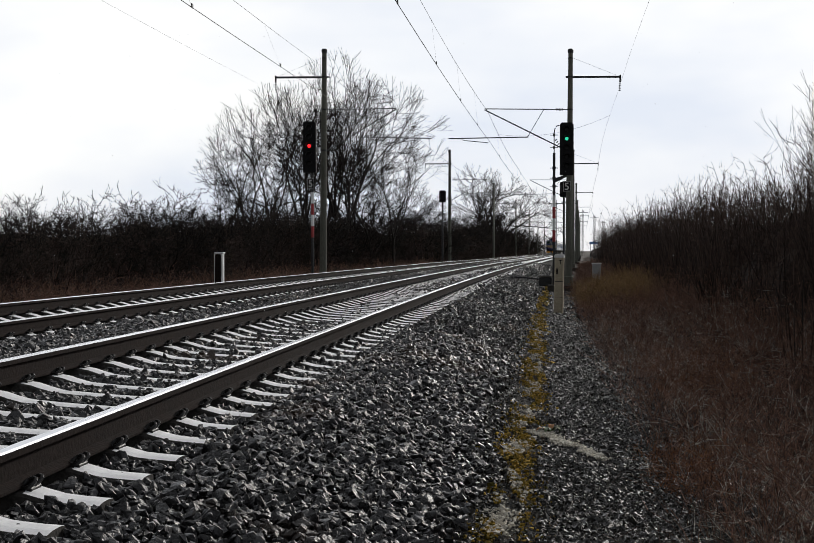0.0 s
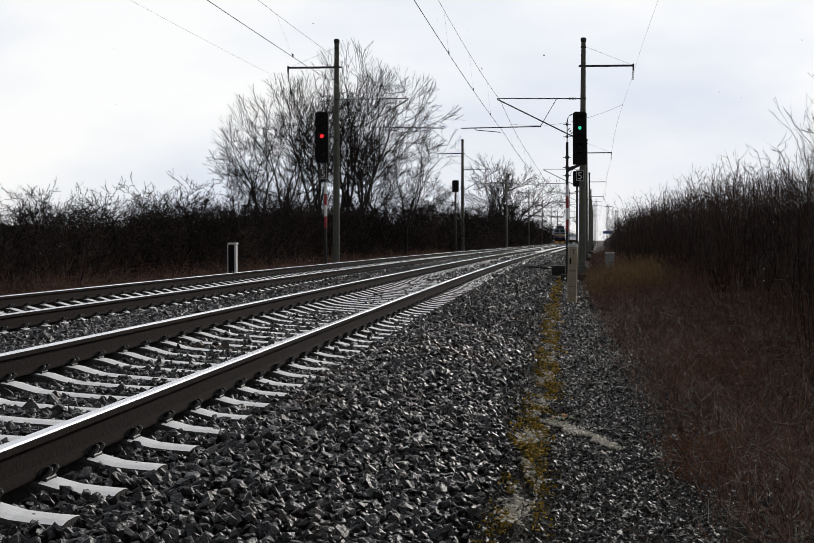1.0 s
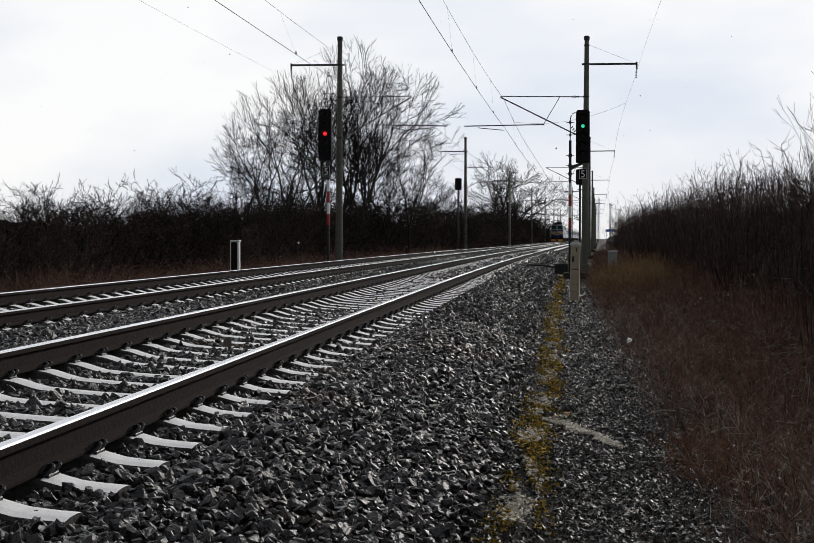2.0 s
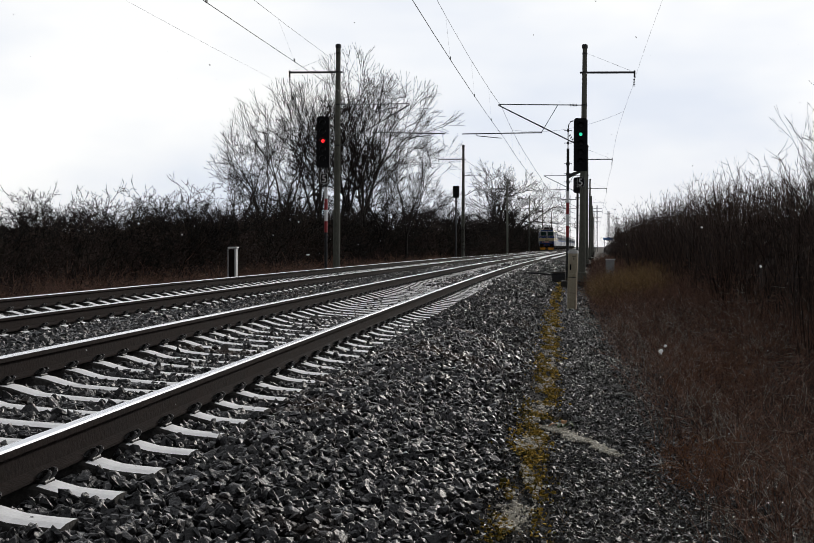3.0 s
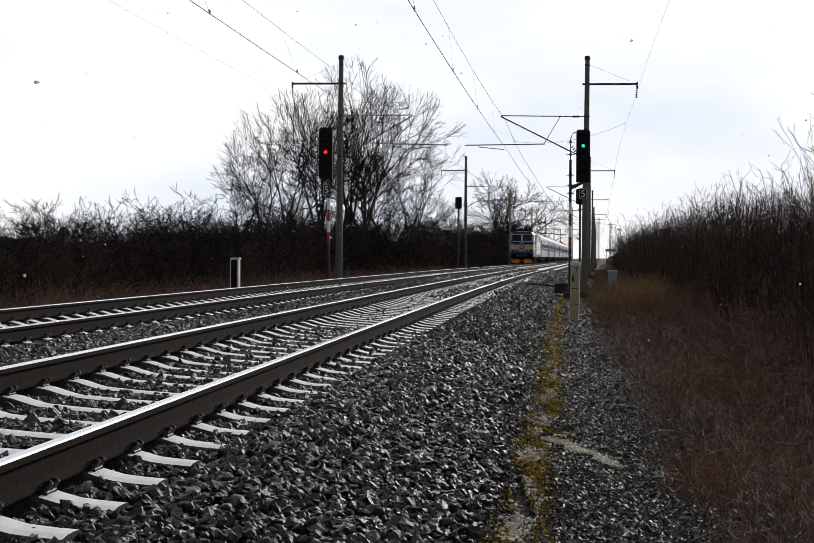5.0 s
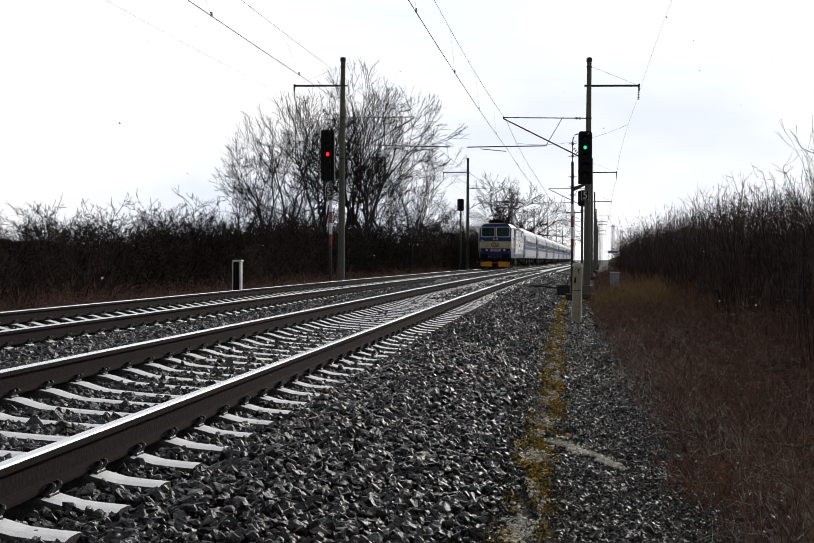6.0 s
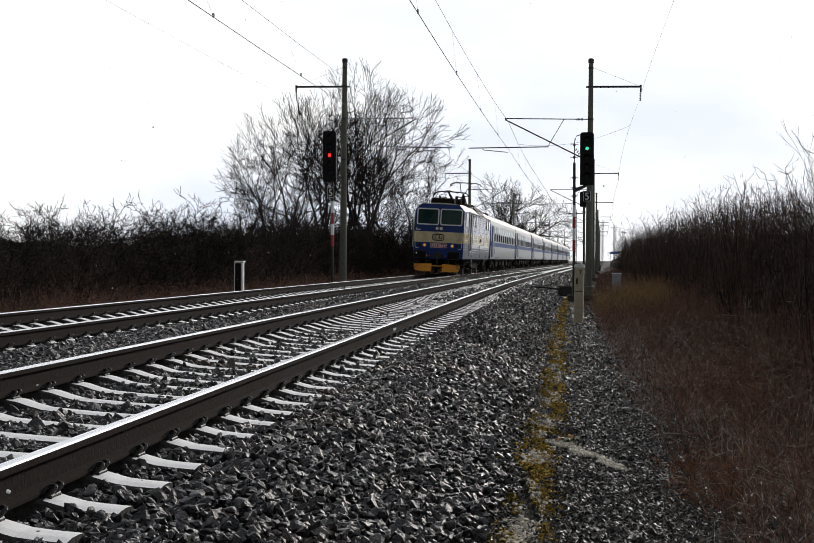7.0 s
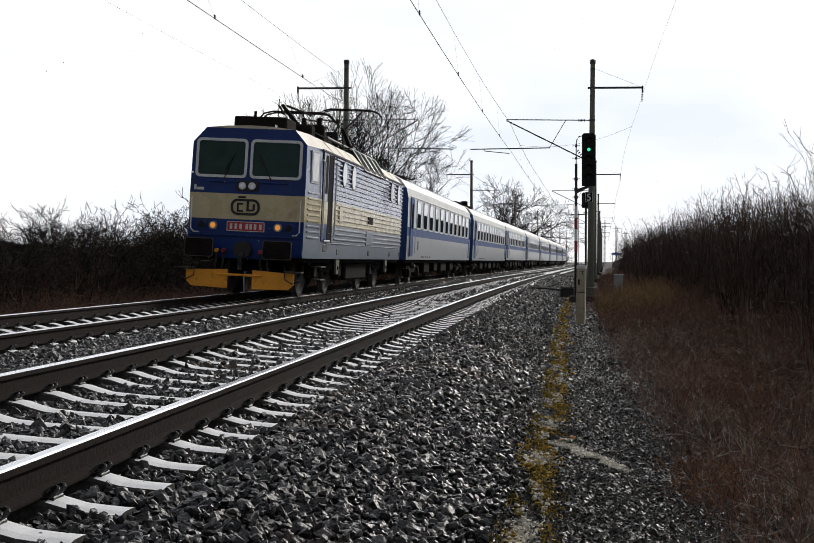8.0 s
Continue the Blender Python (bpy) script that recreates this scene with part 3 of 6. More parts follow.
def bush_mesh(seed, height, width, count):
    """Crooked stems that fork into a tangled crest, round a mass of short twigs."""
    r = np.random.default_rng(seed)
    u = r.beta(1.7, 1.6, count) * 0.84
    rad = width * np.sqrt(r.random(count)) * (1.10 - 0.35 * u)
    a = r.uniform(0, 6.283, count)
    wave = 0.86 + 0.16 * np.sin(a * 2 + seed) + 0.10 * np.sin(a * 5 + seed * 2)
    p = np.stack([rad * np.cos(a), rad * np.sin(a), u * height * wave], -1)
    d = np.stack([np.cos(a) * 0.4, np.sin(a) * 0.4, np.full(count, 0.55)], -1) + r.normal(0, 0.8, (count, 3))
    A, B, RA = [], [], []
    l = r.uniform(0.14, 0.36, count)
    w = 0.024 * (1.1 - 0.6 * u) * r.uniform(0.7, 1.2, count)
    for k in range(3):
        d = d / np.linalg.norm(d, axis=1)[:, None]
        q = p + d * l[:, None]
        A.append(p), B.append(q), RA.append(np.maximum(w * (1 - 0.25 * k), 0.008))
        p, d = q, d + r.normal(0, 0.6, (count, 3)) + np.array([0, 0, 0.1])
    rr, out = random.Random(seed), ([], [])
    for _ in range(7):
        t = rr.uniform(0, 6.28)
        g = rr.uniform(0.1, 0.7) * width
        d0 = Vector((math.cos(t) * 0.35 + rr.gauss(0, 0.2), math.sin(t) * 0.35 + rr.gauss(0, 0.2), 1)).normalized()
        branch(rr, Vector((math.cos(t) * g, math.sin(t) * g, -0.2)), d0, height * rr.uniform(0.50, 0.64), 0.042, 4, out, 0.0105, 0.26, 0.06, (22, 62), (0.42, 0.74), 1.25, 0.018)
    tv, tf = sprig_arrays(np.concatenate(A), np.concatenate(B), np.concatenate(RA), None)
    ends = np.array([t[:2] for t in out[1]])
    fv, ff = sprig_arrays(ends[:, 0], ends[:, 1], np.array([t[2] * 1.3 for t in out[1]]), None)
    crown = fast_mesh("crown", np.concatenate([tv, fv]), np.concatenate([tf, ff + len(tv)]), [M_BRUSH, M_TWIG], np.repeat([0, 1], [len(tf), len(ff)]))
    return fast_mesh("trunk", *sprigs(out[0], 3), M_TWIG), crown


def sapling_mesh(seed, height, width, stems, least=0.0045):
    """A clump of crooked upright switches that fork into fine side twigs."""
    r, out = random.Random(seed), ([], [])
    for _ in range(stems):
        p = Vector((r.uniform(-1, 1) * width, r.uniform(-1, 1) * width, -0.1))
        d = Vector((r.gauss(0, 0.14), r.gauss(0, 0.14), 1)).normalized()
        h, rad = height * r.choice((0.7, 0.8, 0.86, 0.92, 0.95)) * r.uniform(0.92, 1.08), r.uniform(0.009, 0.016)
        n = 8
        for i in range(n):
            d = (d + Vector((r.gauss(0, 0.085), r.gauss(0, 0.085), 0.03))).normalized()
            q = p + d * h / n
            out[0].append((tuple(p), tuple(q), max(rad * (1 - i / (n + 1)), least), max(rad * (1 - (i + 1) / (n + 1)), least)))
            for _ in range(0 if i < 4 else r.choice((2, 2, 3))):
                e = turned(r, d, r.uniform(30, 72))
                l = h * r.uniform(0.025, 0.08)
                m = q + e * l
                out[1].append((tuple(q), tuple(m), rad * 0.42, least))
                if r.random() < 0.6:
                    e = (turned(r, e, r.uniform(15, 45)) + Vector((0, 0, 0.3))).normalized()
                    out[1].append((tuple(m), tuple(m + e * l * 0.7), rad * 0.36, least))
            p = q
    tips = np.array([t[:2] for t in out[1]])
    return (fast_mesh("trunk", *sprigs(out[0], 3), M_STEM),
            fast_mesh("crown", *sprig_arrays(tips[:, 0], tips[:, 1], np.array([max(t[2], least) for t in out[1]]), None), M_STEM))


def whip_mesh(seed, height, width, stems):
    """Tall slender saplings that fork steeply into long fine shoots."""
    r, out = random.Random(seed), ([], [])
    for _ in range(stems):
        p = Vector((r.uniform(-1, 1) * width, r.uniform(-1, 1) * width, -0.1))
        d = Vector((r.gauss(0, 0.12), r.gauss(0, 0.12), 1)).normalized()
        branch(r, p, d, height * r.uniform(0.36, 0.42), 0.020, 4, out, 0.0028, 0.10, 0.08, (8, 26), (0.45, 0.74), 1.2, 0.012)
    return fast_mesh("trunk", *sprigs(out[0], 4), M_STEM), fast_mesh("crown", *sprigs(out[1], 3), M_STEM)


def shrub(name, meshes, m, label, category, group):
    top = new(name)
    top.matrix_basis = m
    tagged(part("trunk", meshes[0], None, top), kind="stuff")
    tagged(part("crown", meshes[1], None, top), kind="stuff")
    return tagged(top, label, category, group)


def near(off, y):
    return float(TRACK_X + swing(y) + off)


def plants():
    r = random.Random(5)
    # the grove past the left-hand mast
    for k, x, y, s, turn in ((1, -20.6, 84, 0.62, 10), (3, -18.6, 87, 0.78, -30), (0, -17.2, 85, 0.85, 25), (1, -16.0, 88, 0.92, 140), (3, -14.0, 85, 0.94, 15),
                             (0, -12.9, 87, 0.99, -20), (1, -12.4, 84, 0.97, 40), (3, -11.2, 87, 0.92, -10), (2, -10.6, 85, 0.80, 200), (0, -9.4, 88, 0.66, 30),
                             (1, -15.2, 93, 0.95, 60), (2, -13.6, 94, 1.0, 190), (2, -19.2, 94, 0.80, 45)):
        tree(k, x, y, -1.1, s * 0.96, turn, "tall leafless tree with dark slender trunk in a grove")
    for k, x, y, s, turn in ((4, -12.0, 206, 1.05, 0), (5, -7.6, 216, 1.60, 70), (4, -5.6, 224, 1.55, 140), (5, -9.0, 234, 1.3, 260), (4, -6.6, 219, 1.45, 330),
                             (5, -8.4, 220, 1.5, 190), (4, -7.2, 228, 1.6, 215),
                             (5, -9.4, 262, 0.95, 30), (4, -6.4, 285, 0.9, 130), (5, -4.4, 310, 0.85, 250), (4, -1.8, 350, 0.85, 40)):
        tree(k, x, y, -1.2, s, turn, "leafless rounded tree farther along the line")
    # hedge on the far side
    bushes = [bush_mesh(s, 3.8, 1.9, 700) for s in (21, 22, 23, 24)]
    for i in range(26):
        y = 30 + i * 2.6 * (1 + 0.006 * i)
        for row in range(2):
            k = r.uniform(0.74, 1.04) * (0.86 if i < 4 else (1.22 if i > 13 else 1))
            m = pose(near(-11.7 - row * 2.6 - 0.055 * (i % 7) + r.uniform(-0.6, 0.6), y), y + r.uniform(-0.8, 0.8), -1.0, 0, 0, r.uniform(0, 360)) @ Matrix.Scale(k, 4)
            shrub("bush", bushes[r.randrange(4)], m, "tangled leafless dark shrub in the hedge", "bush", "hedge shrubs")
    for i in range(34):
        y = 108 + i * 5.4 if i < 24 else 245 + (i - 24) * 16
        m = pose(near(-10.5 + r.uniform(-1.5, 0.8), y), y, -1.0, 0, 0, r.uniform(0, 360)) @ Matrix.Scale(r.uniform(1.2, 1.7) * (1 if i < 24 else 1.3), 4)
        shrub("bush", bushes[r.randrange(4)], m, "tangled leafless dark shrub in the hedge", "bush", "hedge shrubs")
    # scrub under the grove
    for i in range(24):
        x, y = r.uniform(-23, -10.2), r.uniform(70, 98)
        m = pose(x, y, -1.1, 0, 0, r.uniform(0, 360)) @ Matrix.Scale(r.uniform(0.8, 1.15), 4)
        shrub("bush", bushes[r.randrange(4)], m, "dark scrub between the trunks of the grove", "bush", "grove scrub")
    # thicket on the near side
    clumps = [sapling_mesh(s, 3.5, 0.9, 72) for s in (31, 32, 33, 34)]
    for i in range(44):
        y = 15 + i * 1.7 * (1 + i * 0.018)
        for row in range(2):
            m = pose(near(7.4 + row * 1.7 + r.uniform(-0.4, 0.4), y), y + r.uniform(-0.5, 0.5), -0.7, 0, 0, r.uniform(0, 360)) @ Matrix.Scale(r.uniform(0.90, 1.08) * min(0.84 + 0.007 * (y - 15), 1.0), 4)
            shrub("sapling_clump", clumps[r.randrange(4)], m, "dense clump of upright brown saplings", "thicket", "thicket saplings")
    tall = [whip_mesh(s, 4.8, 0.6, 6) for s in (35, 36)]
    for off, y, k in ((7.9, 18.6, 0.90), (8.4, 20.0, 1.0), (7.7, 20.6, 0.88), (8.8, 21.6, 1.0), (8.4, 22.6, 0.92), (9.0, 24.0, 0.92), (7.8, 19.4, 0.8)):
        m = pose(near(off, y), y, -0.7, 0, 0, r.uniform(0, 360)) @ Matrix.Scale(k, 4)
        shrub("sapling_clump", tall[r.randrange(2)], m, "few tall thin saplings rising above the thicket", "thicket", "tall saplings")


def thicket_floor(name, o0, o1, y0, y1, top, seed, label, cover=M_LITTER, rough=0.11, more=0.0):
    """The matted inner mass of a thicket: an uneven bank of tangled litter."""
    offs, ys = np.linspace(o0, o1, 22), np.concatenate([np.arange(y0, min(y1, 120), 0.35), np.geomspace(120.5, max(y1, 121), 50)] if y1 > 120 else [np.arange(y0, y1, 0.35)])
    vs, fs = lattice(offs, ys, lambda o, y: -1.05 + (top + more * np.clip((y - 62) / 20, 0, 1)) * np.clip(np.minimum(o - o0, o1 - o) / 1.1, 0, 1) ** 0.6
                     * (1 + 0.30 * lumps(o, y, 0.9, seed) + 0.12 * lumps(o, y, 4.1, seed + 1) + 0.10 * lumps(o, y, 11, seed + 2)))
    vs += rng.normal(0, rough, vs.shape)
    tagged(new(name, fast_mesh(name, vs, fs, cover)), label, "undergrowth", kind="stuff")


def weeds(name, count, o0, o1, y0, y1, h0, h1, mats, label, seed, wild=0.35, radius=0.0035, bias=None):
    """Dry stalks, each of three bent lengths."""
    r = np.random.default_rng(seed)
    o = r.uniform(o0, o1, count)
    y = y0 + (y1 - y0) * r.random(count) ** 1.6
    if bias:
        keep = r.random(count) < bias(o, y)
        o, y = o[keep], y[keep]
    n = len(o)
    h = r.uniform(h0, h1, n) * (0.6 + 0.4 * np.clip((o - o0) / (o1 - o0), 0, 1))
    p = np.stack([TRACK_X + swing(y) + o, y, ground_z(o) - 0.1 + 0.05 * lumps(o, y, 1.1)], -1)
    d = np.stack([r.normal(0, wild, n), r.normal(0, wild, n), np.ones(n)], -1)
    rad = np.maximum(radius, y * 0.00016)
    A, B, RA = [], [], []
    for i in range(4):
        d = d + r.normal(0, wild * 0.8, (n, 3)) * np.array([1, 1, 0.6]) - np.array([0, 0, 0.12 * i])
        d /= np.linalg.norm(d, axis=1)[:, None]
        q = p + d * (h / 4)[:, None]
        A.append(p), B.append(q), RA.append(rad * (1 - i * 0.2))
        if i > 0:
            e = d + r.normal(0, 0.6, (n, 3))
            e /= np.linalg.norm(e, axis=1)[:, None]
            A.append(q), B.append(q + e * (h * 0.22)[:, None]), RA.append(rad * 0.6)
        p = q
    v, f = sprig_arrays(np.concatenate(A), np.concatenate(B), np.concatenate(RA), None)
    tagged(new(name, fast_mesh(name, v, f, mats)), label, "weeds", kind="stuff")


def dock():
    """A low rosette of long leaves, some turned orange."""
    green = mat("dock_leaf_green", (0.030, 0.055, 0.012), (0.08, 0.12, 0.025), 0.5, scale=20, fine=80, bump=0.2)
    rust = mat("dock_leaf_orange", (0.22, 0.09, 0.015), (0.36, 0.16, 0.03), 0.6, scale=20, fine=80, bump=0.2)
    r = random.Random(9)
    top = new("dock_plant")
    for i in range(9):
        l, w = r.uniform(0.10, 0.17), r.uniform(0.020, 0.032)
        g = Geo()
        rows = [(0, 0.006, 0.0), (0.25, 0.6 * w, 0.03), (0.55, w, 0.055), (0.8, 0.7 * w, 0.05), (1.0, 0.004, 0.025)]
        vs = [(u * l, e * ww, z + 0.006 * abs(e) + th) for th in (0, -0.003) for u, ww, z in rows for e in (-1, 0, 1)]
        g.add(vs, [(k * 3 + j + q, k * 3 + j + 1 + q, k * 3 + j + 4 + q, k * 3 + j + 3 + q) for q in (0, 15) for k in range(4) for j in (0, 1)])
        part("leaf", g, rust if i in (2, 5) else green, top, "withered orange leaf" if i in (2, 5) else "", True, pose(0, 0, 0, 0, r.uniform(-12, 12), i * 40 + r.uniform(-12, 12)))
    y, o = 11.7, 3.22
    top.matrix_basis = pose(near(o, y), y, float(ground_z(o)) - 0.045)
    tagged(top, "low green dock plant with orange leaves on the gravel", "plant")


def verge():
    # moss and pale litter along the foot of the stones
    n = 17000
    y = 5 + 60 * rng.random(n) ** 2.2
    o = 2.92 + 0.12 * np.clip((y - 8) / 7, 0, 1) + rng.normal(0, 0.085, n) + 0.02 * np.sin(y * 2.3)
    keep = (lumps(o * 5, y * 1.6, 2.2, 9) > -0.12) & (rng.random(n) < np.clip(1.5 - y / 40, 0.25, 1))
    p = np.stack([TRACK_X + swing(y) + o, y, ground_z(o) - 0.030 + 0.05 * lumps(o, y, 1.1)], -1)[keep]
    v, f = scatter(PEBBLES, p, (0.009 + 0.0006 * y[keep]) * rng.lognormal(0, 0.35, keep.sum()), 0.12, 8)
    tagged(new("moss_cushions", fast_mesh("moss_cushions", v, f, M_MOSS)), "yellow-green moss growing along the foot of the ballast", "moss", kind="stuff")
    n = 7500
    y = 5.5 + 26 * rng.random(n) ** 2.0
    o = 2.93 + 0.12 * np.clip((y - 8) / 7, 0, 1) + rng.normal(0, 0.055, n) + 0.02 * np.sin(y * 2.3)
    k = rng.random(n) < 0.22
    s = rng.random(n)
    y = np.where(k, 10.3 + 1.4 * s + rng.normal(0, 0.06, n), y)
    o = np.where(k, 3.60 - 0.50 * s + rng.normal(0, 0.035, n) * (1 + s), o)
    keep = np.where(k, lumps(o * 4, y * 2, 2.3, 5) > -0.45, lumps(o * 5, y * 1.3, 2.4, 4) > 0.02)
    p = np.stack([TRACK_X + swing(y) + o, y, ground_z(o) - 0.026 + 0.05 * lumps(o, y, 1.1)], -1)[keep]
    v, f = scatter(PEBBLES, p, 0.013 * rng.lognormal(0, 0.4, keep.sum()), 0.12, 9)
    tagged(new("pale_litter", fast_mesh("pale_litter", v, f, M_SAND)), "pale flattened dry grass litter in patches", "litter", kind="stuff")
    weeds("dead_weeds", 13500, 4.0, 7.6, 6, 60, 0.45, 1.25, M_WEED, "rust-brown dead weeds and brambles on the bank", 41, wild=0.26,
          bias=lambda o, y: np.clip((o - 3.9) * 2.2, 0.08, 1))
    weeds("dead_weeds", 4500, 4.4, 7.2, 50, 150, 0.5, 1.2, M_WEED, "rust-brown dead weeds on the bank along the line", 42)
    weeds("dry_grass", 2600, 4.2, 6.2, 38, 52, 0.65, 1.25, M_STRAW, "tuft of ochre dry grass beside the cess", 43, wild=0.2)
    weeds("rust_grass", 420, 3.95, 4.6, 9.4, 11.4, 0.15, 0.45, M_RUSTGRASS, "low tuft of rust-orange grass at the edge of the cess", 47, wild=0.45, radius=0.0028)
    weeds("rust_grass", 300, 4.5, 5.6, 15, 19, 0.4, 0.8, M_RUSTGRASS, "rust-orange grass among the dead weeds", 48, wild=0.3)
    weeds("dead_weeds", 9000, -11.6, -7.4, 26, 110, 0.6, 1.5, M_WEED, "rust-brown dead weeds under the far hedge", 44, wild=0.25)
    weeds("pale_stalks", 1100, 4.2, 7.2, 6, 30, 0.5, 1.2, M_SAND, "few pale bent dry stalks among the weeds", 46, wild=0.5, radius=0.003)
    weeds("moss_blades", 3200, 2.60, 3.2, 5.5, 26, 0.04, 0.13, M_STRAW, "short dry grass blades at the foot of the ballast", 45, wild=0.6, radius=0.002)
    # snow lying between the sleepers farther along
    n = 420
    y = rng.uniform(48, 76, n)
    o = np.where(rng.random(n) < 0.7, rng.uniform(-0.62, 0.62, n), rng.uniform(0.95, 1.75, n))
    p = np.stack([TRACK_X + swing(y) + o, y, -0.235 - cant(y, 0) * o / 1.5 - 0.05 * np.clip(o - 1.3, 0, 1)], -1)
    keep = lumps(o, y, 0.9, 21) > -0.1
    v, f = scatter(PEBBLES, p[keep], 0.055 * rng.lognormal(0, 0.4, keep.sum()), 0.10, 10)
    tagged(new("snow_patches", fast_mesh("snow_patches", v, f, M_SNOW)), "thin snow lying on the ballast between the sleepers", "snow", kind="stuff")
    thicket_floor("thicket_bank", 7.0, 15.5, 13, 420, 2.25, 1, "dark brown matted interior of the sapling thicket")
    thicket_floor("hedge_bank", -24, -12.6, 26, 420, 1.95, 4, "dark brown matted interior of the hedge", more=0.7)
    # unseen banks beside and behind the eye, added to darken the train's reflections
    thicket_floor("thicket_bank", 7.0, 15.5, -120, 12, 2.9, 11, "unseen dark brown matted thicket beside and behind the camera")
    thicket_floor("hedge_bank", -24, -12.6, -120, 25, 3.2, 14, "unseen dark brown matted hedge beside and behind the camera")
    thicket_floor("weed_bank", 4.7, 7.6, 7, 300, 0.36, 7, "low tangle of brown bramble litter on the bank", M_WEEDBED, 0.05)


# ---- overhead line ----
SPAN, POLE1 = 56.0, 56.3
WIRE_Z, CARRY_Z = 5.50, 6.85


def pole_at(k, side):
    y = POLE1 + SPAN * (k - 1) + (0 if side > 0 else -1.0)
    return (near(3.92, y) if side > 0 else near(-TRACK_GAP - 2.58, y)), y


def mast(side):
    """A spun-concrete mast with feeder bracket and cantilever; side: +1 to the right of the line."""
    top = new("catenary_mast")
    g = Geo().tube([(0, 0, -0.95), (0, 0, 4), (0, 0, 9.35)], [0.160, 0.135, 0.098], 14)
    part("pole", g, M_POLE, top, "weathered round concrete pole", True)
    part("cap", Geo().tube([(0, 0, 9.32), (0, 0, 9.42), (0, 0, 9.46), (0, 0, 9.50)], [0.12, 0.125, 0.125, 0.09], 12), M_STEEL, top)
    part("foundation", Geo().box(-0.45, -0.45, -1.3, 0.45, 0.45, -0.62, 0.04), M_CONC, top)
    part("collar", Geo().tube([(0, 0, -0.65), (0, 0, -0.28), (0, 0, -0.25)], [0.215, 0.205, 0.17], 14), M_POLE, top, "pale concrete collar")
    for z in (9.10, 8.30, 6.90, 5.15):
        part("pole_band", Geo().tube([(0, 0, z - 0.03), (0, 0, z + 0.03)], 0.112 + (9.3 - z) * 0.008, 12), M_STEEL, top)
    s = side
    g = Geo().box(*(min(-0.2 * s, 2.15 * s), -0.05, 8.25, max(-0.2 * s, 2.15 * s), 0.05, 8.33), 0.01)
    g.box(min(2.08 * s, 2.15 * s), -0.05, 8.07, max(2.08 * s, 2.15 * s), 0.05, 8.37, 0.01)
    part("feeder_bracket", g, M_STEEL, top)
    part("stay_wire", Geo().tube([(0.12 * s, 0, 9.10), (1.95 * s, 0, 8.36)], 0.005, 5), M_WIRE, top)
    g = Geo()
    for i in range(5):
        g.tube([(2.1 * s, 0, 8.0 - i * 0.07), (2.1 * s, 0, 7.98 - i * 0.07)], 0.045, 8)
    g.tube([(2.1 * s, 0, 8.12), (2.1 * s, 0, 7.69)], 0.012, 5)
    part("feeder_insulator", g, M_STEEL, top)
    reach = -3.42 if s > 0 else 2.85
    e = -1 if s > 0 else 1
    far = reach + e * 0.25
    part("top_tube", Geo().tube([(0.12 * e, 0, 6.90), (far, 0, 6.94)], 0.022, 7), M_STEEL, top)
    part("strut_tube", Geo().tube([(0.15 * e, 0, 5.15), (far, 0, 6.90)], 0.028, 7), M_STEEL, top)
    part("brace", Geo().tube([(reach * 0.33, 0, 6.90), (reach * 0.53, 0, 5.72)], 0.016, 6), M_STEEL, top)
    part("register_tube", Geo().tube([(reach * 0.52, 0, 5.72), (reach + e * 1.8, 0, 5.66)], 0.024, 7), M_STEEL, top)
    part("steady_arm", Geo().tube([(reach + e * 1.2, 0, 5.64), (reach + e * 1.15, 0, 5.58), (reach + e * 0.1, 0, 5.48)], 0.018, 6), M_STEEL, top)
    for z, x in ((6.90, 0.32), (5.24, 0.34)):
        g = Geo()
        for i in range(5):
            g.tube([((x + 0.06 * i) * e, 0, z + 0.085 * i * (z < 6)), ((x + 0.03 + 0.06 * i) * e, 0, z + (0.085 * i + 0.03) * (z < 6))], 0.055, 7)
        part("cantilever_insulator", g, M_STEEL, top)
    return tagged(top, "weathered concrete catenary mast with steel cantilever beside the track", "catenary mast", "catenary masts")


def portal(x, y, h):
    """A far lattice mast."""
    top = new("lattice_mast")
    w = 0.28
    for sx in (-1, 1):
        for sy in (-1, 1):
            part("leg", Geo().tube([(sx * w, sy * w, -1.2), (sx * w * 0.7, sy * w * 0.7, h)], 0.05, 4), M_STEEL, top)
    g = Geo()
    for i in range(int(h / 0.8)):
        z, q = i * 0.8, w * (1 - 0.3 * i * 0.8 / h)
        g.tube([(-q, -q, z), (q, -q, z + 0.8)], 0.03, 4).tube([(q, q, z), (-q, q, z + 0.8)], 0.03, 4)
    part("lacing", g, M_STEEL, top)
    part("cross_arm", Geo().box(-1.6, -0.06, h - 1.0, 1.6, 0.06, h - 0.85), M_STEEL, top)
    top.matrix_basis = pose(x, y, 0)
    return tagged(top, "grey steel lattice mast far down the line", "lattice mast", "far lattice masts")


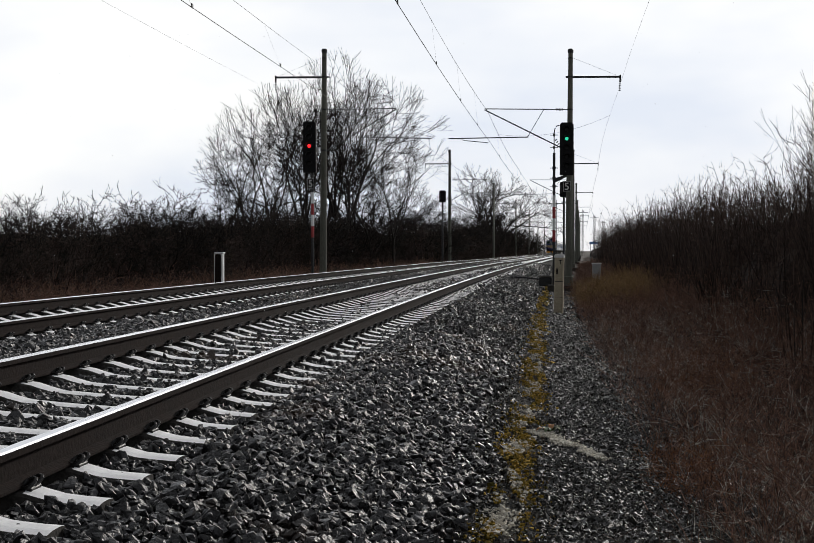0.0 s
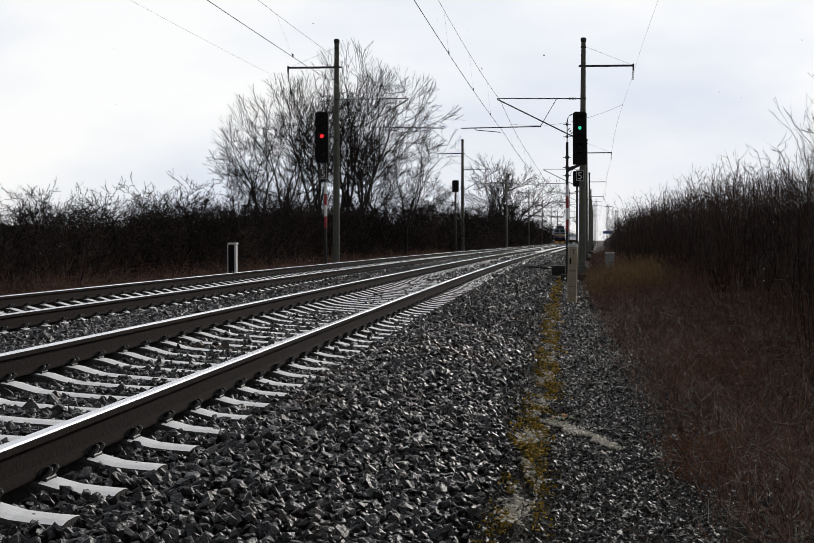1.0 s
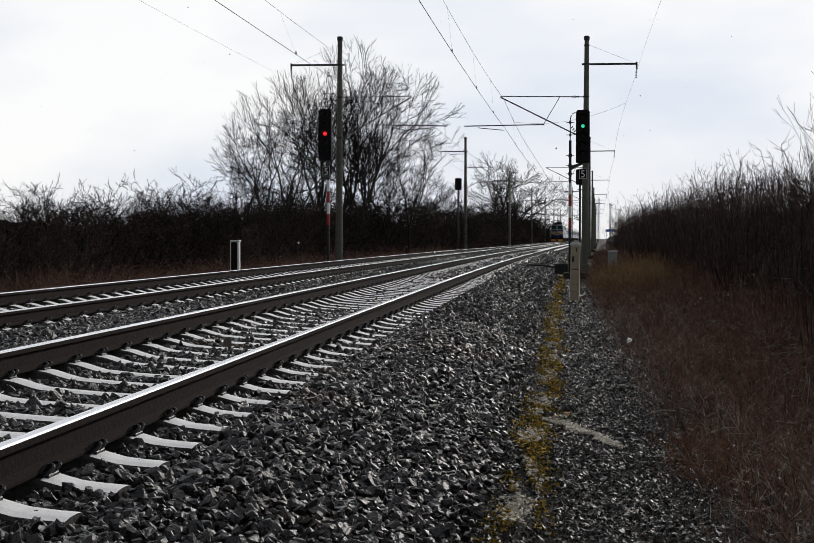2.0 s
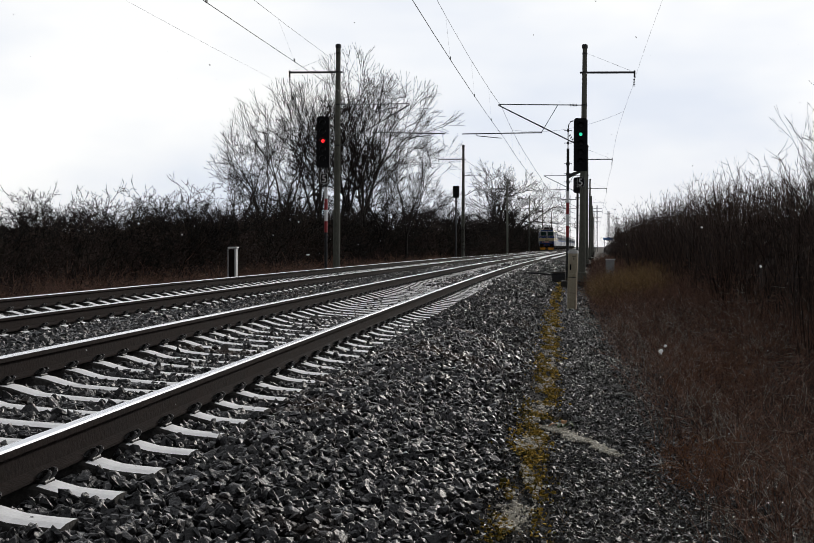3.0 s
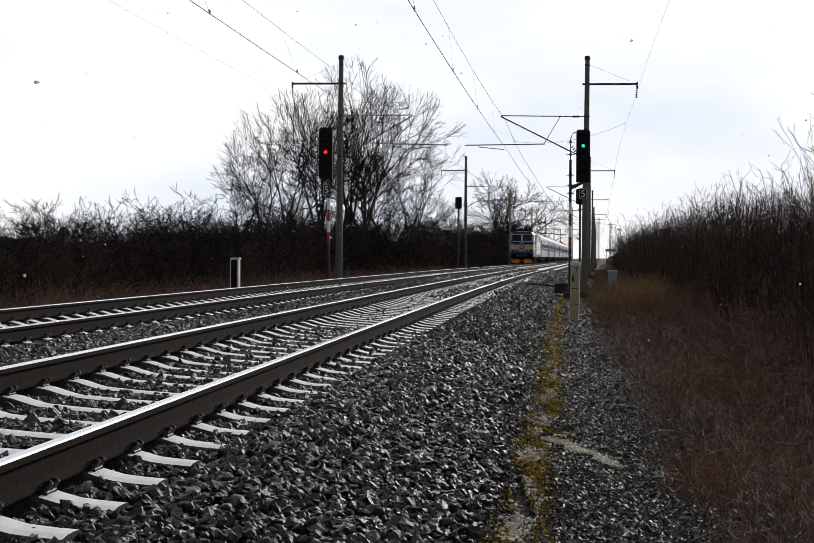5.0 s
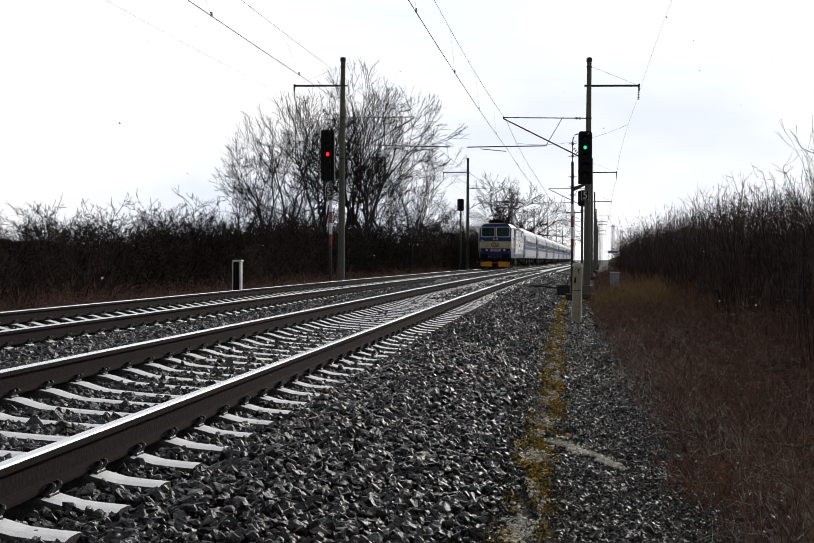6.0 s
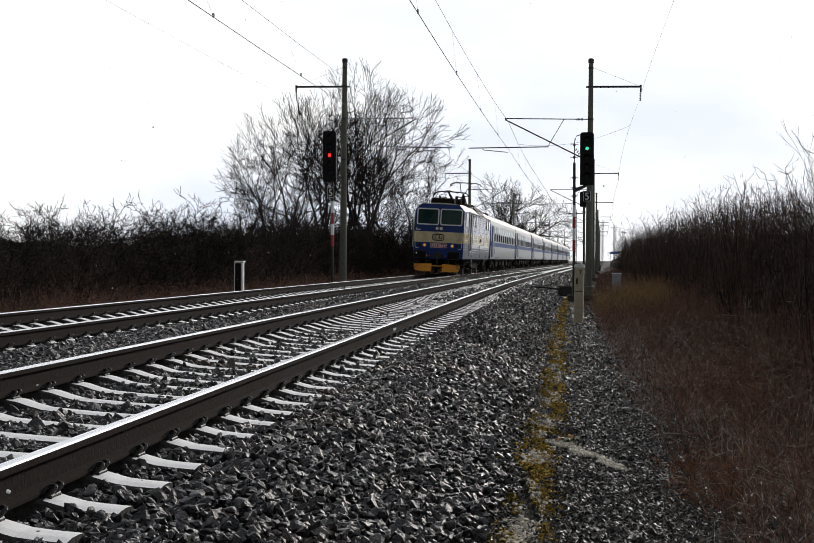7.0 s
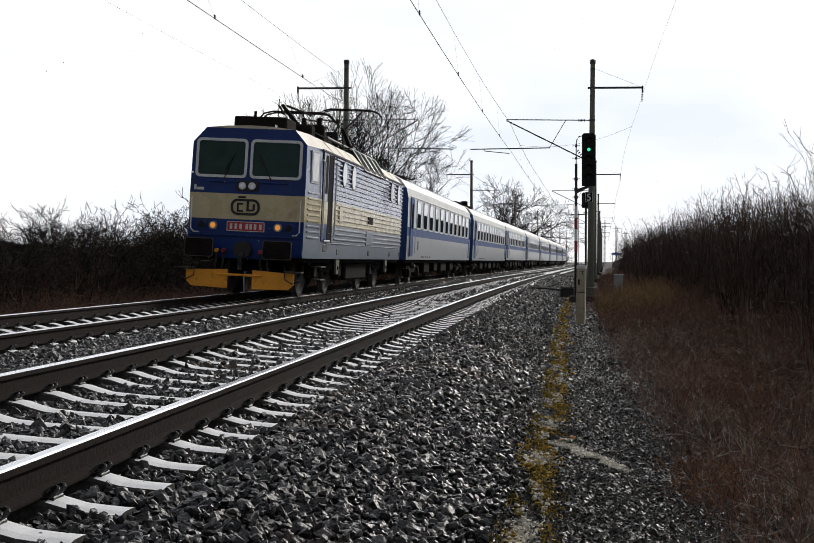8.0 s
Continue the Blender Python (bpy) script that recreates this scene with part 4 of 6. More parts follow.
def overhead():
    for side in (1, -1):
        m = mast(side)
        m.matrix_basis = pose(*pole_at(1, side), 0, 0, 0.4)
        for k in (0, 2, 3, 4, 5, 6, 7):
            x, y = pole_at(k, side)
            copy_thing(m, pose(x, y, 0, 0, 0, -math.degrees(bend(y))))
    for x, y, h in ((15.5, 420, 14), (9.0, 330, 12), (4.8, 300, 12.5), (17.5, 500, 15), (24, 520, 15), (27, 600, 17), (12.5, 460, 13), (36, 700, 17), (40, 760, 18)):
        portal(x, y, h)
    # wires: each hangs a little between the masts
    for track, side in ((0, 1), (1, -1)):
        for name, z, sag, rad, lab in (("contact_wire", WIRE_Z, 0.03, 0.010, "contact wire over the track"), ("carrier_wire", CARRY_Z, 0.30, 0.0062, "carrier wire above the contact wire")):
            pts = []
            for k in range(0, 8):
                for q in range(10):
                    u = q / 10
                    y = POLE1 + SPAN * (k - 1 + u)
                    sway = 0.12 * (1 if k % 2 else -1) * (1 - 2 * u) + float(cant(y, track)) * 5.5 / 1.5 + (0.1 if track == 0 else 0.25)
                    pts.append((float(middle(y, track)) + sway - ((0.12, 0.42)[track] if z > 6 else 0), y, z - sag * 4 * u * (1 - u)))
            tagged(part(name, Geo().tube(pts, [max(rad * 0.8, p[1] * 0.00014) for p in pts], 5), M_WIRE), lab, "wire", "overhead wires")
        pts = []
        for k in range(0, 8):
            for q in range(10):
                u = q / 10
                y = POLE1 + SPAN * (k - 1 + u)
                off = (3.92 + 2.1 - 0.5 * u * (1 - u)) if side > 0 else (-TRACK_GAP - 2.58 - 2.1)
                pts.append((near(off, y), y, 7.69 - 0.15 * 4 * u * (1 - u)))
        tagged(part("feeder_wire", Geo().tube(pts, [max(0.0032, p[1] * 0.00007) for p in pts], 5), M_WIRE), "thin feeder wire on the mast brackets", "wire", "overhead wires")
        if side > 0:
            ends = [(near(5.95, 66), 66, 7.62), (float(middle(66, 0)) + 0.35, 66, 6.72)]
            sag = [tuple(ends[0][i] + (ends[1][i] - ends[0][i]) * u / 12 - (0.42 * 4 * u / 12 * (1 - u / 12) if i == 2 else 0) for i in range(3)) for u in range(13)]
            tagged(part("jumper_cable", Geo().tube(sag, 0.006, 5), M_WIRE), "thin drooping cable between feeder and carrier wire", "wire", "overhead wires")
        for k in range(0, 4):
            for q in range(1, 7):
                u = q / 7
                y = POLE1 + SPAN * (k - 1 + u)
                sway = 0.12 * (1 if k % 2 else -1) * (1 - 2 * u) + float(cant(y, track)) * 5.5 / 1.5 + (0.1 if track == 0 else 0.25)
                x = float(middle(y, track)) + sway
                tagged(part("dropper", Geo().tube([(x, y, WIRE_Z - 0.12 * u * (1 - u)), (x - (0.12, 0.42)[track], y, CARRY_Z - 1.2 * u * (1 - u))], 0.0016, 4), M_WIRE),
                       "thin dropper between carrier and contact wire", "dropper", "droppers")
                tagged(part("wire_clamp", Geo().box(x - 0.012, y - 0.05, WIRE_Z - 0.12 * u * (1 - u) - 0.01, x + 0.012, y + 0.05, WIRE_Z - 0.12 * u * (1 - u) + 0.075, 0.004), M_STEEL),
                       "small dark clamp on the contact wire", "wire clamp", "wire clamps")


# ---- signals and posts ----
M_REDLAMP = mat("lit_red_lens", (0.5, 0.01, 0.01), (0.6, 0.02, 0.02), 0.3, bump=0, glow=((1.0, 0.015, 0.02), 2.6))
M_GREENLAMP = mat("lit_green_lens", (0.01, 0.4, 0.25), (0.02, 0.5, 0.3), 0.3, bump=0, glow=((0.03, 0.62, 0.36), 1.3))
M_LENS = mat("dark_lens", (0.008, 0.008, 0.009), (0.012, 0.012, 0.014), 0.4, bump=0, spec=0.2)


def signal(lit, lit_mat, flip):
    """A five-lamp colour-light signal on a banded mast, its head beside the mast."""
    top = new("colour_light_signal")
    part("mast", Geo().tube([(0, 0, -0.9), (0, 0, 4.62)], [0.06, 0.055], 10), M_STEEL, top)
    for i, (z, m) in enumerate(((1.10, M_RED), (1.56, M_WHITE), (2.02, M_RED), (2.48, M_WHITE))):
        part("mast_band", Geo().tube([(0, 0, z), (0, 0, z + 0.456)], 0.066, 10), m, top, "white enamel band" if m is M_WHITE else "red enamel band")
    x = 0.49 if flip > 0 else -0.085
    head = part("signal_head", Geo().prism([(x - 0.27, 3.72), (x + 0.27, 3.72), (x + 0.27, 5.72), (x + 0.2, 5.80), (x - 0.2, 5.80), (x - 0.27, 5.72)], -0.28, -0.10), M_BLACK, top, "black five-lamp head")
    for i in range(5):
        z = 5.52 - i * 0.36
        a = [(x + 0.068 * math.cos(q), z + 0.068 * math.sin(q)) for q in (j * math.pi / 6 for j in range(12))]
        part("lens", Geo().prism(a, -0.30, -0.27), lit_mat if i == lit else M_LENS, head, "lit lamp" if i == lit else "")
        hood = Geo()
        for q in range(8):
            a0, a1 = math.pi * q / 8, math.pi * (q + 1) / 8
            hood.add([(x + 0.13 * math.cos(b), yy, z + 0.13 * math.sin(b)) for b in (a0, a1) for yy in (-0.28, -0.46)], [(0, 1, 3, 2)])
        part("hood", hood, M_BLACK, head)
    part("bracket", Geo().prism([(0, 3.42), (x, 3.66), (x, 3.76), (0, 3.60)], -0.14, -0.06), M_STEEL, top)
    if flip > 0:
        part("cable_loop", Geo().tube([(0, 0, 4.5), (0, 0, 5.42), (0.03, -0.02, 5.58), (0.10, -0.06, 5.68), (0.2, -0.12, 5.71)], 0.02, 8), M_STEEL, top)
        for z in (3.30, 3.62, 4.02, 4.84, 5.33):
            part("clamp", Geo().tube([(0, 0, z - 0.05), (0, 0, z + 0.05)], 0.045 + 0.03 * (z < 4.6), 8).box(-0.16, -0.015, z - 0.012, 0.16, 0.015, z + 0.012), M_STEEL, top)
    px = 0.50 if flip > 0 else -0.06
    plate = part("speed_plate", Geo().box(px - 0.15, -0.13, 3.08, px + 0.15, -0.10, 3.50, 0.008), M_BLACK, top, "black plate with the white figure 5")
    for (x0, z0, x1, z1) in ((-0.142, 3.09, -0.13, 3.49), (0.13, 3.09, 0.142, 3.49), (-0.142, 3.09, 0.142, 3.102), (-0.142, 3.478, 0.142, 3.49)):
        part("rim", Geo().box(px + x0, -0.135, z0, px + x1, -0.128, z1), M_WHITE, plate)
    txt = bpy.data.curves.new("figure", "FONT")
    txt.body, txt.size, txt.align_x, txt.extrude = "5", 0.40, "CENTER", 0.003
    tob = bpy.data.objects.new("figure", txt)
    scene.collection.objects.link(tob)
    me = bpy.data.meshes.new_from_object(tob.evaluated_get(bpy.context.evaluated_depsgraph_get()))
    bpy.data.objects.remove(tob)
    me.materials.clear()
    me.materials.append(M_WHITE)
    part("figure", me, None, plate, at=pose(px, -0.136, 3.15, 90))
    part("base", Geo().box(-0.25, -0.25, -1.1, 0.25, 0.25, -0.62, 0.03), M_CONC, top)
    return top


def lineside():
    a = signal(2, M_REDLAMP, -0.25)
    a.matrix_basis = pose(-9.0, 52.3, 0.28)
    tagged(a, "colour-light signal showing red on a red-and-white mast", "railway signal", "signals")
    b = signal(1, M_GREENLAMP, 1)
    b.matrix_basis = pose(0.77, 52.0, 0.1)
    tagged(b, "colour-light signal showing green on a red-and-white mast", "railway signal", "signals")


def letter(text, size, name, parent, m, mats):
    """A raised character from the built-in font."""
    txt = bpy.data.curves.new(name, "FONT")
    txt.body, txt.size, txt.align_x, txt.extrude = text, size, "CENTER", 0.003
    tob = bpy.data.objects.new(name, txt)
    scene.collection.objects.link(tob)
    me = bpy.data.meshes.new_from_object(tob.evaluated_get(bpy.context.evaluated_depsgraph_get()))
    bpy.data.objects.remove(tob)
    me.materials.clear()
    me.materials.append(mats)
    return part(name, me, None, parent, at=m)


def posts():
    # telephone post
    top = new("telephone_post")
    part("column", Geo().prism(rounded(0, 0, 0.25, 0.22, 0.05), -0.98, 0.66, "z"), M_BEIGE, top, "cream column", True)
    part("cap", Geo().prism(rounded(0, 0, 0.28, 0.25, 0.06), 0.65, 0.71, "z").prism(rounded(0, 0, 0.24, 0.21, 0.06), 0.71, 0.74, "z"), M_WHITE, top)
    door = part("front_panel", Geo().box(-0.095, -0.125, 0.02, 0.095, -0.108, 0.62, 0.006), M_BEIGE, top)
    part("panel_joint", Geo().box(-0.105, -0.117, -0.0, 0.105, -0.106, 0.018), M_STEEL, top)
    part("handle", Geo().box(-0.07, -0.145, 0.20, -0.03, -0.124, 0.36, 0.006), M_BLACK, door)
    letter("T", 0.17, "letter", door, pose(0.035, -0.127, 0.47, 90), M_BLACK)
    part("panel_joint", Geo().box(-0.12, -0.114, -0.42, 0.12, -0.106, -0.41), M_STEEL, top)
    top.matrix_basis = pose(0.665, 35.4, 0, 0, 1.0, -6)
    tagged(top, "cream lineside telephone post marked T beside the cess", "telephone post")
    # marker post on the far side
    top = new("marker_post")
    part("column", Geo().prism(rounded(0, 0, 0.13, 0.22, 0.02), -1.1, 0.76, "z"), M_WHITE, top, "white column with a dark face")
    part("face", Geo().box(-0.15, -0.125, -1.1, 0.02, -0.10, 0.74, 0.01), M_RAIL, top)
    part("edge", Geo().box(-0.175, -0.12, -1.1, -0.152, 0.10, 0.75, 0.006), M_WHITE, top)
    part("cap", Geo().box(-0.17, -0.13, 0.75, 0.09, 0.13, 0.80, 0.015), M_WHITE, top)
    top.matrix_basis = pose(-8.66, 35.4, 0)
    tagged(top, "white marker post with a dark face below the hedge", "marker post")
    # back of a signal for the other way
    top = new("small_signal")
    part("mast", Geo().tube([(0, 0, -1.2), (0, 0, 4.9)], 0.07, 8), M_STEEL, top)
    hd = part("signal_head", Geo().prism(rounded(0, 5.22, 0.52, 0.96, 0.1), -0.12, 0.14), M_BLACK, top, "rear of a black signal head")
    part("hinge", Geo().box(-0.2, -0.14, 5.0, -0.15, -0.12, 5.5), M_STEEL, hd)
    part("bracket", Geo().box(-0.15, -0.08, 4.4, 0.15, 0.08, 4.46), M_STEEL, top)
    top.matrix_basis = pose(-7.4, 104.8, 0)
    tagged(top, "black signal head seen from behind on a slim mast", "railway signal", "signals")
    top = copy_thing(top, pose(near(3.55, 82), 82, -0.55))
    # grey cabinet in the weeds
    top = new("relay_cabinet")
    part("body", Geo().box(-0.19, -0.17, -1.0, 0.19, 0.17, 0.22, 0.01), M_GREYBOX, top)
    part("lid", Geo().box(-0.23, -0.21, 0.22, 0.23, 0.21, 0.27, 0.01), M_WHITE, top, "snow-dusted lid")
    part("door", Geo().box(-0.15, -0.182, -0.5, 0.15, -0.17, 0.17, 0.004), M_GREYBOX, top)
    top.matrix_basis = pose(2.85, 60.5, 0)
    tagged(top, "small grey lineside cabinet among brown weeds", "cabinet")
    top = new("far_sign")
    for x in (-0.8, 0.8):
        part("post", Geo().tube([(x, 0, -1.2), (x, 0, 2.9)], 0.08, 6), M_STEEL, top)
    part("board", Geo().box(-1.1, -0.08, 2.3, 1.1, 0.08, 2.9, 0.02), mat("blue_sign", (0.03, 0.12, 0.35), (0.05, 0.17, 0.42), 0.5, bump=0), top, "plain blue board")
    top.matrix_basis = pose(13.6, 300, 0)
    tagged(top, "blue sign board on two posts far down the line", "sign")
    top = new("cable_box")
    part("casing", Geo().box(-0.28, -0.4, -0.62, 0.28, 0.4, -0.26, 0.03), M_STEEL, top)
    part("lid", Geo().box(-0.31, -0.43, -0.26, 0.31, 0.43, -0.22, 0.01), M_CONC, top)
    part("conduit", Geo().tube([(-0.25, 0, -0.35), (-0.9, 0.1, -0.28), (-1.5, 0.2, -0.27)], 0.04, 6), M_STEEL, top)
    top.matrix_basis = pose(0.45, 54.5, 0)
    tagged(top, "dark steel cable box on the cess below the signal", "cable box")




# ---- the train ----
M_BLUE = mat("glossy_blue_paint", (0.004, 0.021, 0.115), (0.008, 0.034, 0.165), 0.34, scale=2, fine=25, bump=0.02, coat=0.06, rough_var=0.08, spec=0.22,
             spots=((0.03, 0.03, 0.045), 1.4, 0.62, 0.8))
M_CREAM = mat("cream_band_paint", (0.42, 0.35, 0.19), (0.53, 0.45, 0.27), 0.28, scale=2, fine=25, bump=0.02, coat=0.25, rough_var=0.08,
              spots=((0.22, 0.17, 0.10), 1.8, 0.6, 0.8))
# the body blue, paled by sky reflection put into its base colour
M_SKYBLUE_SIDE = mat("blue_painted_sky_sheen", (0.13, 0.17, 0.30), (0.19, 0.24, 0.38), 0.26, scale=2, fine=25, bump=0.02, coat=0.5, rough_var=0.08,
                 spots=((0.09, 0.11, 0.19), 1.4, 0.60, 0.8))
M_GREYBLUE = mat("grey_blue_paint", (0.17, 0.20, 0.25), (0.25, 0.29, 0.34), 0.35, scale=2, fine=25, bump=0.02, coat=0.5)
M_ROOFCREAM = mat("dirty_cream_roof", (0.40, 0.35, 0.27), (0.60, 0.54, 0.43), 0.45, scale=2, fine=20, bump=0.05, spots=((0.12, 0.09, 0.06), 1.2, 0.6, 0.8))
M_YELLOW = mat("orange_yellow_plough", (0.62, 0.24, 0.010), (0.85, 0.36, 0.02), 0.5, scale=4, fine=30, bump=0.05, spots=((0.10, 0.05, 0.02), 4, 0.6, 0.75))
M_GRIME = mat("oily_running_gear", (0.006, 0.005, 0.005), (0.020, 0.017, 0.015), 0.85, spec=0.04, scale=5, fine=40, bump=0.2)
M_WHEEL = mat("wheel_steel", (0.03, 0.027, 0.024), (0.085, 0.078, 0.07), 0.7, spec=0.15, scale=5, fine=40, bump=0.1)
M_ALU = mat("pale_window_frame", (0.45, 0.46, 0.47), (0.62, 0.63, 0.64), 0.4, metal=0.3, scale=8, fine=40, bump=0.02)
M_CABGLASS = mat("tinted_windscreen", (0.004, 0.016, 0.015), (0.010, 0.036, 0.032), 0.06, scale=1.2, fine=4, bump=0, rough_var=0.02, spec=0.22)
M_GLASS = mat("dark_coach_glass", (0.010, 0.012, 0.015), (0.020, 0.024, 0.028), 0.6, spec=0.0, scale=1.2, fine=4, bump=0, rough_var=0.02)
# pale panes: the sky's reflection is painted in as a light base colour
M_SKYPANE = mat("pane_painted_sky_sheen", (0.55, 0.57, 0.60), (0.72, 0.73, 0.75), 0.12, scale=2, fine=8, bump=0, rough_var=0.05, coat=0.5)
M_RUBBER = mat("black_rubber", (0.006, 0.006, 0.006), (0.016, 0.016, 0.016), 0.7, scale=8, fine=40, bump=0.1)
M_PLATE = mat("red_plate", (0.30, 0.015, 0.02), (0.42, 0.03, 0.035), 0.4, scale=8, fine=40, bump=0.02)
M_HEADLAMP = mat("lit_headlamp", (0.45, 0.18, 0.03), (0.55, 0.22, 0.04), 0.3, bump=0, glow=((1.0, 0.36, 0.05), 0.55))
M_CHROME = mat("lamp_reflector", (0.5, 0.5, 0.5), (0.75, 0.75, 0.76), 0.2, metal=0.9, bump=0)
M_COACHGREY = mat("coach_light_grey", (0.27, 0.285, 0.30), (0.37, 0.385, 0.40), 0.4, scale=1.5, fine=20, bump=0.02, coat=0.1, spec=0.35, spots=((0.24, 0.23, 0.22), 1.0, 0.6, 0.85))
M_COACHBLUE = mat("coach_blue", (0.020, 0.055, 0.17), (0.03, 0.075, 0.22), 0.55, scale=1.5, fine=20, bump=0.02, coat=0.0, spec=0.2)
M_COACHBAND = mat("coach_window_band", (0.33, 0.38, 0.46), (0.46, 0.51, 0.58), 0.35, scale=1.5, fine=20, bump=0.02, coat=0.2, spots=((0.18, 0.21, 0.28), 1.0, 0.6, 0.85))
M_COACHROOF = mat("coach_silver_roof", (0.42, 0.43, 0.43), (0.62, 0.62, 0.61), 0.45, scale=1.2, fine=14, bump=0.05, spots=((0.40, 0.38, 0.35), 0.8, 0.58, 0.8))


def shell(section, ys, slot_of):
    """A hull over stations; section: (half width, height) from the sill to the ridge; insets at the stations by ys: (y, narrowing, set-back per level)."""
    g = Geo()
    ring = [(w, z) for w, z in section] + [(-w, z) for w, z in reversed(section)]
    n = len(ring)
    for y, k, rake in ys:
        g.v += [(w * k, y + rake * max(z - 2.3, 0), z) for w, z in ring]
    for i in range(len(ys) - 1):
        for j in range(n):
            if j == len(section) - 1:
                continue
            j2 = (j + 1) % n
            g.f.append((i * n + j, i * n + j2, (i + 1) * n + j2, (i + 1) * n + j))
            lev = min(j, n - 2 - j) if j < n - 1 else -1
            g.s.append(slot_of("side", lev))
    m = len(section)
    for base in (0, (len(ys) - 1) * n):
        for j in range(m - 1):
            g.f.append((base + j, base + j + 1, base + n - 2 - j, base + n - 1 - j))
            g.s.append(slot_of("end", j))
    return g


def wheelset(parent, y, r, m=M_WHEEL):
    for x in (-0.76, 0.76):
        g = Geo()
        a = 0.0675
        s = 1 if x > 0 else -1
        rings = [(r + 0.03, -0.05), (r + 0.03, -0.02), (r, -0.015), (r - 0.005, 0.07), (r - 0.09, 0.075), (r - 0.12, 0.045), (0.17, 0.03), (0.13, 0.09), (0.0, 0.095)]
        k = 22
        for rr, off in rings:
            g.v += [(x + s * off, y + rr * math.cos(q), r + rr * math.sin(q)) for q in (2 * math.pi * i / k for i in range(k))]
        for i in range(len(rings) - 1):
            g.f += [(i * k + j, i * k + (j + 1) % k, (i + 1) * k + (j + 1) % k, (i + 1) * k + j) for j in range(k)]
        g.s = [0] * len(g.f)
        part("wheel", g, m, parent)
    part("axle", Geo().tube([(-0.75, y, r), (0.75, y, r)], 0.08, 8), M_GRIME, parent)


def bogie(parent, y, base, r, sill):
    """Bogie frame with axle boxes, springs, dampers and two wheelsets."""
    g = Geo()
    for s in (-1, 1):
        g.prism([(y - base / 2 - 0.55, r + 0.12), (y - base / 2 + 0.3, r + 0.22), (y - 0.55, r - 0.02), (y + 0.55, r - 0.02), (y + base / 2 - 0.3, r + 0.22),
                 (y + base / 2 + 0.55, r + 0.12), (y + base / 2 + 0.55, r + 0.26), (y - base / 2 - 0.55, r + 0.26)], *sorted((s * 0.98, s * 1.12)), "x")
    g.box(-1.0, y - 0.3, r - 0.05, 1.0, y + 0.3, r + 0.2, 0.03)
    fr = part("bogie", g, M_GRIME, parent, "grimy black bogie")
    for e in (-1, 1):
        ya = y + e * base / 2
        wheelset(fr, ya, r)
        for s in (-1, 1):
            a = Geo().box(min(s * 0.95, s * 1.2), ya - 0.19, r - 0.19, max(s * 0.95, s * 1.2), ya + 0.19, r + 0.17, 0.05)
            part("axle_box", a, M_GRIME, fr)
            for q in (-0.33, 0.33):
                c = Geo()
                for i in range(5):
                    c.tube([(s * 1.06, ya + q, r - 0.13 + 0.06 * i), (s * 1.06, ya + q, r - 0.10 + 0.06 * i)], 0.085, 8)
                part("spring", c, M_GRIME, fr)
    for s in (-1, 1):
        part("damper", Geo().tube([(s * 1.17, y - 0.8, r + 0.32), (s * 1.17, y + 0.1, r + 0.18)], 0.05, 8).tube([(s * 1.17, y - 0.5, r + 0.275), (s * 1.17, y + 0.0, r + 0.2)], 0.075, 8), M_WHEEL, fr)
        c = Geo()
        for i in range(7):
            c.tube([(s * 0.98, y, r + 0.0 + 0.06 * i), (s * 0.98, y, r + 0.035 + 0.06 * i)], 0.14, 9)
        part("body_spring", c, M_GRIME, fr)
    return fr


